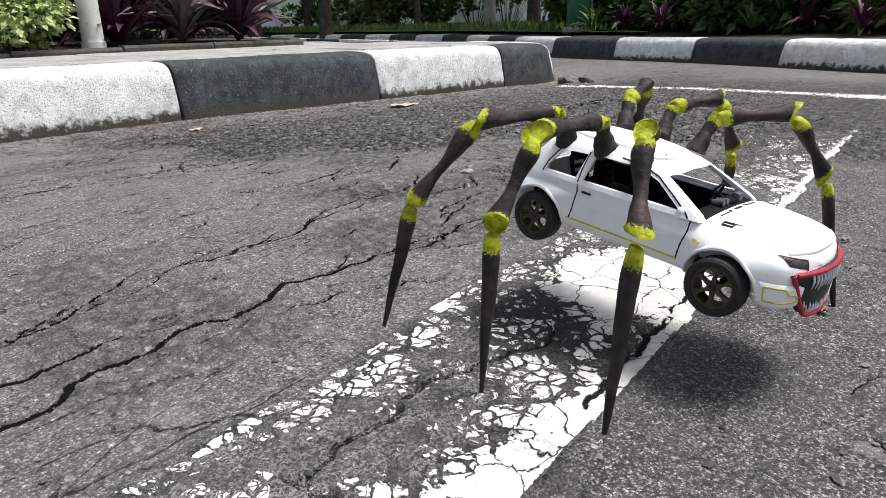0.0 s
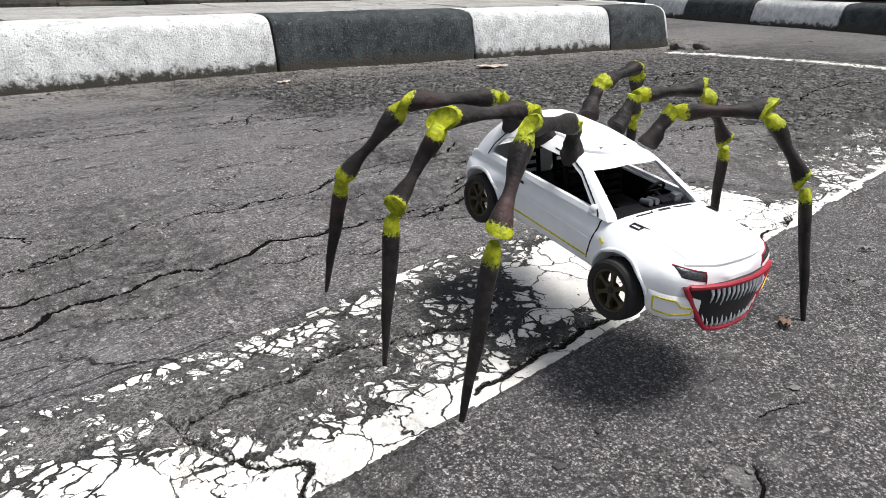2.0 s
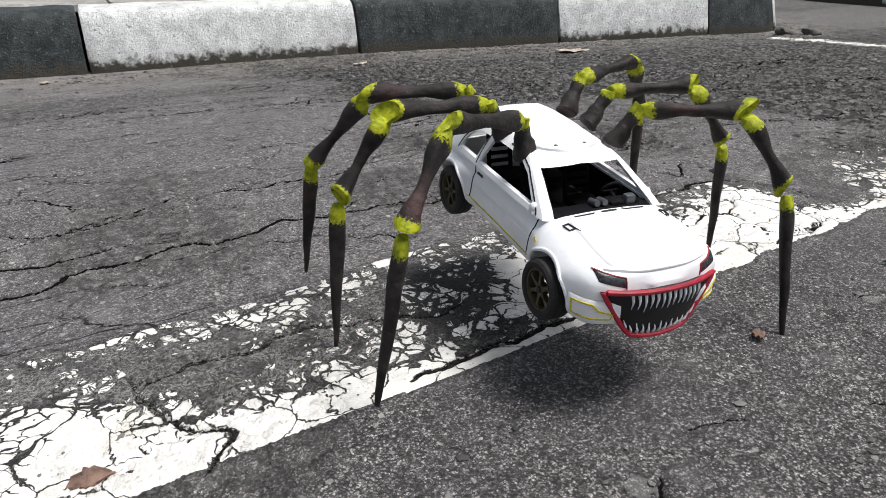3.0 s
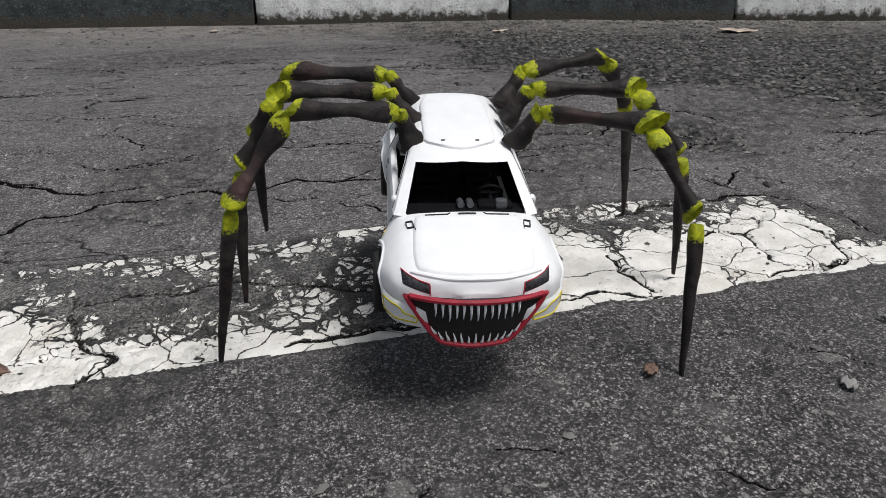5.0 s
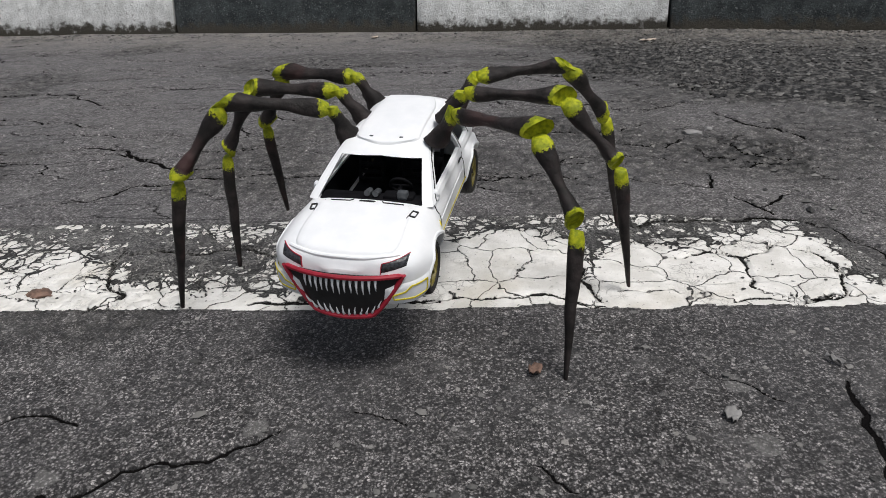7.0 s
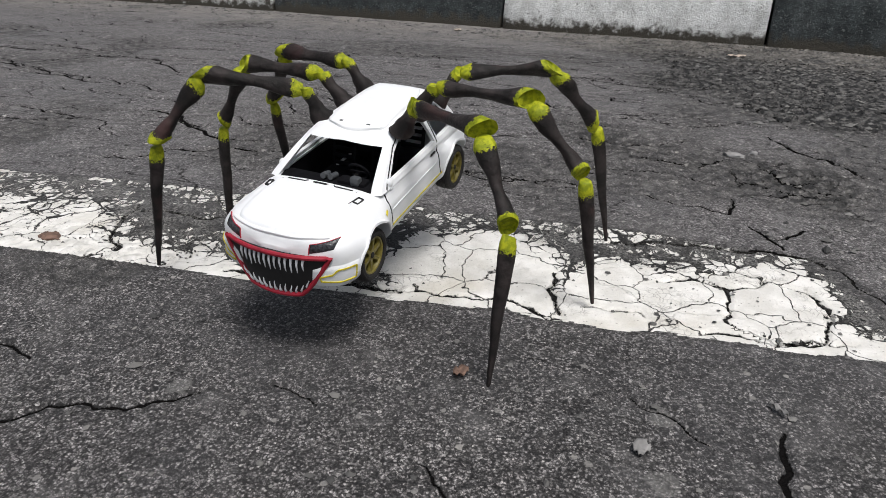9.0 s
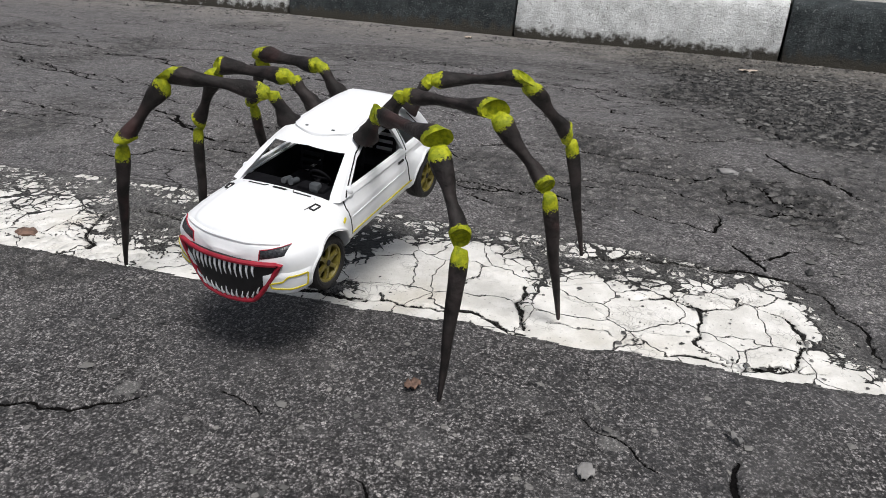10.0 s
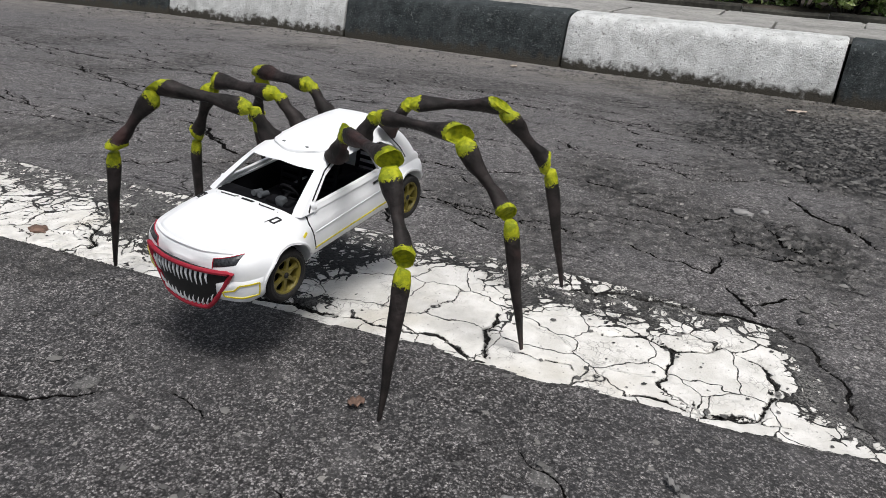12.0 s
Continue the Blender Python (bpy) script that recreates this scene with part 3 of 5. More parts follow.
def kerb_distance(x, y):
    d = np.full(x.shape, 9.0)
    sel = (np.abs(x) < 5) & (y > 0.8) & (y < 6)
    px, py = x[sel], y[sel]
    best = np.full(px.shape, 9.0)
    for kx, ky in KERB[0][::4]:
        best = np.minimum(best, np.hypot(px - kx, py - ky))
    d[sel] = best
    return d


def ripple(x, y, seed):
    r = np.random.RandomState(seed)
    f = np.zeros_like(x)
    for k in range(14):
        a, w = r.uniform(0, 6.28), r.uniform(6, 40)
        f += np.sin((x * math.cos(a) + y * math.sin(a)) * w + r.uniform(0, 6.28)) / w
    return f


def make_ground():
    side, width = crack_field(XX, YY)
    crack = np.clip(width - np.abs(side), -1, 1)
    coarse = smoothstep(-0.1, 0.34, (XX - 0.5) * 0.9 + (YY - 0.25) * 0.36 + ripple(XX, YY, 3) * 0.8) * (YY > -0.2) * (1 - smoothstep(2.6, 3.0, XX))
    coarse = np.maximum(coarse, 0.45 * smoothstep(0.1, 0.25, ripple(XX, YY, 5)))
    gutter = np.clip(1 - kerb_distance(XX, YY) / 0.42, 0, 1)
    near = (np.abs(XX) < 4) & (np.abs(YY) < 4)
    z = height(XX, YY) - 0.003 * np.clip(crack * 4 + 1, 0, 1) * near + 0.004 * ripple(XX, YY, 1) * near
    rng = np.random.RandomState(2)
    z += np.where(near, rng.normal(0, 0.0016, XX.shape) * coarse, 0)
    z -= 0.02 * smoothstep(20, 60, np.hypot(XX, YY))
    ny, nx = XX.shape
    co = np.stack([XX, YY, z], -1).reshape(-1, 3).astype(np.float32)
    i = np.arange(ny * nx).reshape(ny, nx)
    quads = np.stack([i[:-1, :-1], i[:-1, 1:], i[1:, 1:], i[1:, :-1]], -1).reshape(-1, 4).astype(np.int32)
    me = bpy.data.meshes.new("ground")
    me.vertices.add(len(co))
    me.vertices.foreach_set("co", co.ravel())
    me.loops.add(quads.size)
    me.loops.foreach_set("vertex_index", quads.ravel())
    me.polygons.add(len(quads))
    me.polygons.foreach_set("loop_start", np.arange(0, quads.size, 4, dtype=np.int32))
    me.polygons.foreach_set("use_smooth", np.ones(len(quads), dtype=bool))
    me.update(calc_edges=True)
    for name, f in (("paint", paint_field(XX, YY)), ("crack_side", side), ("crack_width", width), ("coarse", coarse), ("gutter", gutter)):
        me.attributes.new(name, "FLOAT", "POINT").data.foreach_set("value", f.ravel().astype(np.float32))
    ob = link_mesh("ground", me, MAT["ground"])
    tagged(ob, "cracked grey asphalt road with a worn white line", "road", kind="structure")


make_ground()


# ---- kerbs and pavement ----
def sweep(path, s0, s1, profile, step=0.05, z=0.0, seed=0):
    """A block along a stretch of a path. profile: (offset to the left of the way, height) points, closed."""
    pts, g = path
    n = max(2, int((s1 - s0) / step) + 1)
    s = np.linspace(s0, s1, n)
    p = np.stack([np.interp(s, g, pts[:, k]) for k in range(2)], 1)
    e = 0.02
    t = np.stack([np.interp(s + e, g, pts[:, k]) - np.interp(s - e, g, pts[:, k]) for k in range(2)], 1)
    t /= np.linalg.norm(t, axis=1)[:, None] + 1e-9
    nrm = np.stack([-t[:, 1], t[:, 0]], 1)
    rnd = random.Random(seed)
    m = len(profile)
    cx, cz = sum(a for a, b in profile) / m, sum(b for a, b in profile) / m
    verts, faces = [], []
    rows = [(0, 0.93)] + [(i, 1.0) for i in range(n)] + [(n - 1, 0.93)]
    for k, (i, sh) in enumerate(rows):
        slide = 0.006 if k == 0 else (-0.006 if k == len(rows) - 1 else 0)
        for o, h in profile:
            o2, h2 = cx + (o - cx) * sh, max(0, cz + (h - cz) * sh) if h > 0.01 else h
            j = rnd.uniform(-0.0025, 0.0025)
            q = p[i] + nrm[i] * (o2 + j)
            if 0 < k < len(rows) - 1 and k in (1, len(rows) - 2):
                q = q + t[i] * (0.006 if k == 1 else -0.006)
            verts.append((q[0], q[1], z + h2 + j * 0.6))
    for k in range(len(rows) - 1):
        for a in range(m):
            b = (a + 1) % m
            faces.append((k * m + a, k * m + b, (k + 1) * m + b, (k + 1) * m + a))
    faces.append(tuple(range(m))[::-1])
    faces.append(tuple((len(rows) - 1) * m + a for a in range(m)))
    return verts, faces


def height_attr(ob, z0=0.0):
    me = ob.data
    co = np.zeros(len(me.vertices) * 3, np.float32)
    me.vertices.foreach_get("co", co)
    me.attributes.new("height", "FLOAT", "POINT").data.foreach_set("value", co[2::3] - z0)


def smooth_by_angle(ob, angle):
    bm = bmesh.new()
    bm.from_mesh(ob.data)
    bmesh.ops.recalc_face_normals(bm, faces=bm.faces)
    for e in bm.edges:
        e.smooth = len(e.link_faces) == 2 and e.calc_face_angle(0) < radians(angle)
    for f in bm.faces:
        f.smooth = True
    bm.to_mesh(ob.data)
    bm.free()


def at_x(path, x):
    """How far along a path its first point past this x lies."""
    return float(path[1][np.argmax(path[0][:, 0] > x)])


KERB_PROFILE = [(0.0, -0.03), (0.0, 0.02), (0.012, 0.08), (0.024, 0.128), (0.032, 0.148), (0.046, 0.162), (0.068, 0.17), (0.1, 0.173), (0.19, 0.174), (0.19, -0.03)]


def make_kerb(name, path, cuts, first_white, label, tall=1.0):
    top = tagged(new(name), label, "kerb", kind="structure")
    for i, (a, b) in enumerate(zip(cuts, cuts[1:])):
        white = (i % 2 == 0) == first_white
        v, f = sweep(path, a + 0.004, b - 0.004, [(o, h * tall) for o, h in KERB_PROFILE], seed=i)
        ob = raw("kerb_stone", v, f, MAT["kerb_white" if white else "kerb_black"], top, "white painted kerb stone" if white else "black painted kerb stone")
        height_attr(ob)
        smooth_by_angle(ob, 50)
    return top


s_end = at_x(KERB, 2.4)
cuts = [0.0] + [at_x(KERB, x) for x in (-5.2, -4.35, -3.5, -2.65, -1.82, -0.963, -0.105, 0.73, 1.45, 2.08)] + [s_end + 0.06]
s = cuts[-1]
while s < KERB[1][-1] - 0.8:
    s += 0.75
    cuts.append(s)
make_kerb("kerb", KERB, cuts, False, "worn black and white painted concrete kerb")
s = float(KERB_FAR[1][np.argmax(KERB_FAR[0][:, 1] < 1.77)])
cuts, s = [], s - 0.637 * int(s / 0.637)
while s < KERB_FAR[1][-1] - 0.8:
    cuts.append(s)
    s += 0.637
make_kerb("far_kerb", KERB_FAR, cuts, int(float(KERB_FAR[1][np.argmax(KERB_FAR[0][:, 1] < 1.77)]) / 0.637) % 2 == 0, "black and white painted kerb across the road", 0.87)


def offset_path(path, o, lo, hi):
    pts, g = path
    t = np.gradient(pts, axis=0)
    t /= np.linalg.norm(t, axis=1)[:, None]
    q = pts + np.stack([-t[:, 1], t[:, 0]], 1) * o
    q = q[lo:hi]
    d = np.concatenate([[0], np.cumsum(np.linalg.norm(np.diff(q, axis=0), axis=1))])
    return q, d


EDGE = spline([(-6.0, 2.7), (-3, 3.08), (-1, 3.1), (0.4, 3.05), (1.3, 2.98), (2.0, 2.85), (2.4, 2.95), (2.7, 3.5), (3.2, 4.6), (4.0, 6.5)], 0.05)


def strip(name, a, b, za, zb, material, label, category, kind="structure", cols=8):
    """A sheet between two paths."""
    n = 90
    def even(p):
        g = np.linspace(0, p[1][-1], n)
        return np.stack([np.interp(g, p[1], p[0][:, k]) for k in range(2)], 1)
    pa, pb = even(a), even(b)
    verts, faces = [], []
    for i in range(n):
        for k in range(cols):
            f = k / (cols - 1)
            x, y = pa[i] * (1 - f) + pb[i] * f
            verts.append((x, y, za * (1 - f) + zb * f + 0.006 * math.sin(x * 7 + y * 3) * (0 < k < cols - 1)))
    for i in range(n - 1):
        for k in range(cols - 1):
            faces.append((i * cols + k, (i + 1) * cols + k, (i + 1) * cols + k + 1, i * cols + k + 1))
    ob = raw(name, verts, faces, material, smooth=True)
    return tagged(ob, label, category, kind=kind)


def pavement():
    top = strip("pavement", offset_path(KERB, 0.17, 0, None), EDGE, 0.155, 0.16, MAT["concrete"], "grey concrete pavement behind the kerb", "pavement")
    rnd = random.Random(8)
    # paving slabs, laid in rows along the kerb
    for row, (o0, w) in enumerate(((0.2, 0.4), (0.61, 0.4))):
        s = at_x(KERB, -2.6) + rnd.uniform(0, 0.3)
        while s < at_x(KERB, 2.2):
            l = rnd.uniform(0.38, 0.62)
            prof = [(o0, 0.12), (o0, 0.172), (o0 + 0.008, 0.178), (o0 + w - 0.018, 0.18), (o0 + w - 0.01, 0.174), (o0 + w - 0.01, 0.12)]
            v, f = sweep(KERB, s, s + l, prof, 0.2, rnd.uniform(-0.002, 0.002), int(s * 50))
            raw("paving_slab", v, f, MAT["concrete"], top)
            s += l + 0.008


pavement()


def edging():
    top = tagged(new("planter_edging"), "low dark mossy stone edging of a flower bed", "edging", kind="structure")
    rnd = random.Random(3)
    s = 1.5
    while s < EDGE[1][-1] - 1:
        l = rnd.uniform(0.3, 0.5)
        h = 0.193 + rnd.uniform(-0.009, 0.009)
        v, f = sweep(EDGE, s, s + l, [(0, 0.12), (0, h - 0.012), (0.012, h), (0.075, h), (0.085, h - 0.01), (0.085, 0.12)], 0.1, 0, int(s * 10))
        raw("edging_stone", v, f, MAT["edging"], top)
        s += l + 0.006


edging()
strip("flower_bed", offset_path(EDGE, 0.05, 0, None), (EDGE[0] + np.array((-0.2, 3.2)), EDGE[1]), 0.185, 0.22, MAT["soil"], "dark soil of a planted flower bed", "soil", cols=14)
strip("far_bed", offset_path(KERB_FAR, 0.15, 0, None), offset_path(KERB_FAR, 2.4, 0, None), 0.145, 0.2, MAT["soil"], "dark soil and litter behind the far kerb", "soil", cols=14)


# ---- the model car on spider legs ----
HEAD = pose(0, 0, 0, 0, 0, -99.378) @ pose(0, 0, 0, 0, 7.0, 0) @ pose(0, 0, 0, -1.2, 0, 0)
CAR = Matrix.Translation(Vector((0.0755, -0.033, 0.0935)) + HEAD.to_3x3() @ Vector((0, 0.003, 0))) @ HEAD
spider = tagged(new("spider_car"), "white toy hatchback standing on six dark, yellow-jointed spider legs", "toy car")
MM = CAR @ Matrix.Diagonal((0.001, 0.001, 0.001, 1))


def car_part(name, bm, material, parent=spider, label="", smooth=40):
    """bm is in millimetres in the car's frame."""
    bmesh.ops.transform(bm, matrix=MM, verts=bm.verts)
    return part(name, bm, material, parent, label, smooth)


def grid_bm(rows, close_u=False, caps=True):
    """A loft through rows of points; each row is a closed loop."""
    bm = bmesh.new()
    vs = [[bm.verts.new(p) for p in r] for r in rows]
    n = len(rows[0])
    for a, b in zip(vs, vs[1:]):
        for i in range(n):
            j = (i + 1) % n
            bm.faces.new((a[i], a[j], b[j], b[i]))
    if caps:
        bm.faces.new(vs[0][::-1])
        bm.faces.new(vs[-1])
    bmesh.ops.recalc_face_normals(bm, faces=bm.faces)
    return bm


def prism(poly, axis, lo, hi):
    """A prism over a polygon, along x ('x': poly in y, z) or y ('y': poly in x, z)."""
    def p3(p, h):
        return (h, p[0], p[1]) if axis == "x" else (p[0], h, p[1])
    return grid_bm([[p3(p, lo) for p in poly], [p3(p, hi) for p in poly]])


def carve(bm, cutters):
    """bm less the cutters."""
    def obj(b):
        me = bpy.data.meshes.new("tmp")
        b.to_mesh(me)
        b.free()
        return new("tmp", me)
    a = obj(bm)
    for c in cutters:
        k = obj(c)
        mod = a.modifiers.new("cut", "BOOLEAN")
        mod.operation, mod.solver, mod.object = "DIFFERENCE", "EXACT", k
        me = bpy.data.meshes.new_from_object(a.evaluated_get(bpy.context.evaluated_depsgraph_get()))
        a.modifiers.clear()
        old = a.data
        a.data = me
        bpy.data.meshes.remove(old)
        bpy.data.objects.remove(k)
    out = bmesh.new()
    out.from_mesh(a.data)
    bpy.data.objects.remove(a)
    return out


def body_width(x):
    w = np.interp(x, [-119, -117, -112, -100, -60, 0, 50, 85, 108, 117, 122, 126, 129, 132, 134.5, 136], [40, 48, 53.5, 55.5, 55, 55, 55.5, 57, 57.5, 56.5, 54.5, 51, 45, 37, 27.5, 19])
    return w


def lower_body():
    rows = []
    for x in np.concatenate([[-119, -118, -116.5, -114, -110.5], np.arange(-107, 121, 4), [121, 123, 125, 126.5, 128, 129, 130.5, 132, 133.5, 134.6, 135.5, 136]]):
        w = float(body_width(x))
        zb = float(np.interp(x, [-119, -104, -60, 50, 105, 123, 126, 129, 132, 136], [9, 0, 0, 0, -4, -6, -5.5, -4, -2, 6]))
        zt = float(np.interp(x, [-119, -114, -104, 40, 58, 66, 90, 110, 120, 125, 128, 131, 132.4, 134, 136], [30, 37, 41, 39.5, 39.5, 41.5, 40.5, 38, 36, 34.6, 33.6, 31.8, 30, 26.5, 24]))
        flare = 7.0 * math.exp(-((x - 86) / 27) ** 4) + 5.0 * math.exp(-((x + 85) / 25) ** 4)
        sh = float(np.interp(x, [-119, -106, 38, 70, 125, 138], [5, 1.0, 1.0, 11, 12, 6]))
        half = [(0, zb), (w * 0.6, zb), (w - 4, zb + 0.3), (w - 1, zb + 3), (w + flare * 0.9, zb + 9), (w + flare, zb + 15), (w + flare * 0.9, zb + (zt - zb) * 0.6),
                (w + flare * 0.35 - 0.6, zb + (zt - zb) * 0.74), (w - 2.5, zt - 7.5), (w - sh * 0.55 - 1.5, zt - 3.2), (w - sh - 2, zt - 1.0), (w * 0.62, zt + 0.6), (w * 0.3, zt + 1.5), (0, zt + 1.8)]
        rows.append([(x, y, z) for y, z in half] + [(x, -y, z) for y, z in half[-2:0:-1]])
    cut = []
    for x in (85, -85):
        for sy in (1, -1):
            ring = [(x + 27.2 * math.cos(a), 27.2 * math.sin(a)) for a in np.linspace(0, 2 * math.pi, 40, endpoint=False)]
            cut.append(prism(ring, "y", 38 if sy > 0 else -70, 70 if sy > 0 else -38))
    cut.append(prism([(-101, 8), (56, 8), (60, 38), (61, 80), (-101, 80)], "y", -47, 47))
    return carve(grid_bm(rows), cut)


def outline(xf, xr, w, bow, z):
    """A slice of the cabin at one height: bowed front, straight sides, rounded rear."""
    pts = []
    for y in np.linspace(-1, 1, 13):
        pts.append((xf - bow * abs(y) ** 2.4, y * w * 0.985, z))
    for f in np.linspace(0.03, 0.97, 16):
        bul = 1.0 + 0.02 * math.sin(f * math.pi)
        pts.append((xf - bow + (xr + 6 - xf + bow) * f, w * bul, z))
    for y in np.linspace(1, -1, 11):
        pts.append((xr + 6 * abs(y) ** 3, y * w * 0.97, z))
    for f in np.linspace(0.97, 0.03, 16):
        bul = 1.0 + 0.02 * math.sin(f * math.pi)
        pts.append((xf - bow + (xr + 6 - xf + bow) * f, -w * bul, z))
    return pts


CABIN = [(39.0, 68, -111, 52.6, 9), (43, 62, -110, 50.8, 8), (50, 49, -108, 47.4, 8), (57, 36, -104.5, 43.6, 8), (62.5, 25.5, -100.5, 40.2, 8), (65.5, 20, -99, 37.8, 9), (68.5, 12, -98, 35, 10), (71.5, -2, -95, 31, 12), (73.6, -18, -90, 25, 14), (74.8, -32, -82, 16, 12)]


def cabin():
    cut = [grid_bm([outline(xf - 2.4, xr + 2.4, w - 2.2, bow, z - 1.8 if z > 45 else z - 4) for z, xf, xr, w, bow in CABIN[:-1]])]
    cut.append(prism([(-44, 39.2), (44, 39.2), (34.5, 62), (0, 63.6), (-34.5, 62)], "x", 0, 90))
    cut.append(prism([(-34, 46), (34, 46), (29, 62), (-29, 62)], "x", -130, -80))
    for lo, hi in ((25, 70), (-70, -25)):
        cut.append(prism([(43, 42.6), (18, 57.5), (4, 62), (-10, 63.6), (-42, 63.4), (-46, 42.6)], "y", lo, hi))
        cut.append(prism([(-52.5, 42.8), (-50, 62.6), (-66, 61.8), (-77, 57), (-84, 47), (-83.5, 42.8)], "y", lo, hi))
    return carve(grid_bm([outline(xf, xr, w, bow, z) for z, xf, xr, w, bow in CABIN]), cut)


from mathutils.bvhtree import BVHTree

bm_body, bm_cabin = lower_body(), cabin()
bm_all = add_bm(bm_body.copy(), bm_cabin.copy())
bmesh.ops.triangulate(bm_all, faces=bm_all.faces)
SKIN = BVHTree.FromBMesh(bm_all)
bm_all.free()
car_part("body", bm_body, MAT["white"], label="glossy white hatchback body shell", smooth=48)
car_part("cabin", bm_cabin, MAT["white"], label="white roof and window pillars", smooth=32)


def cast(a, b, view):
    """The skin's point seen along an axis, and its normal. view: 'R' and 'L' (sides: x, z), 'T' (top: x, y), 'F' (front: y, z), 'DR' and 'DL' (aslant at the front corners)."""
    o, d = {"R": ((a, 90, b), (0, -1, 0)), "L": ((a, -90, b), (0, 1, 0)), "T": ((a, b, 120), (0, 0, -1)), "F": ((200, a, b), (-1, 0, 0)),
            "DR": ((150 + 0.707 * a, 150 - 0.707 * a, b), (-0.707, -0.707, 0)), "DL": ((150 + 0.707 * a, -150 + 0.707 * a, b), (-0.707, 0.707, 0))}[view]
    p, n, i, r = SKIN.ray_cast(Vector(o), Vector(d))
    if p is None:
        p, n, i, r = SKIN.find_nearest(Vector(o) + Vector(d) * 45)
    if n.dot(Vector(d)) > 0:
        n = -n
    return p, n


def ribbon(pts, view, width, lift=0.35, step=2.0):
    """A painted stroke along the skin."""
    q = []
    for (a, b), (c, d) in zip(pts, pts[1:]):
        k = max(1, int(math.hypot(c - a, d - b) / step))
        q += [(a + (c - a) * i / k, b + (d - b) * i / k) for i in range(k)]
    q.append(pts[-1])
    hit = [cast(*p, view) for p in q]
    bm, prev = bmesh.new(), None
    for i, (p, n) in enumerate(hit):
        t = (hit[min(i + 1, len(hit) - 1)][0] - hit[max(i - 1, 0)][0]).normalized()
        side = n.cross(t).normalized() * width / 2
        k = 1 + 0.18 * math.sin(i * 2.3)
        row = [bm.verts.new(p + n * h + side * s * k) for s, h in ((-1, -0.3), (-0.8, lift), (0.8, lift), (1, -0.3))]
        if prev:
            for a in range(3):
                bm.faces.new((prev[a], prev[a + 1], row[a + 1], row[a]))
        prev = row
    return bm


def patch(upper, lower, view, lift=0.5, n=14, m=5):
    """A panel on the skin between two lines."""
    def at(line, f):
        s = f * (len(line) - 1)
        i = min(int(s), len(line) - 2)
        u = s - i
        return [line[i][k] * (1 - u) + line[i + 1][k] * u for k in range(2)]
    bm = bmesh.new()
    rows = []
    for i in range(n + 1):
        a, b = at(upper, i / n), at(lower, i / n)
        row = []
        for j in range(m + 1):
            f = j / m
            p, nn = cast(a[0] * (1 - f) + b[0] * f, a[1] * (1 - f) + b[1] * f, view)
            row.append(bm.verts.new(p + nn * (lift if 0 < j < m and 0 < i < n else lift * 0.3)))
        rows.append(row)
    for a, b in zip(rows, rows[1:]):
        for j in range(m):
            bm.faces.new((a[j], a[j + 1], b[j + 1], b[j]))
    return bm


def both(points):
    return [points, [(-a, b) for a, b in points]]


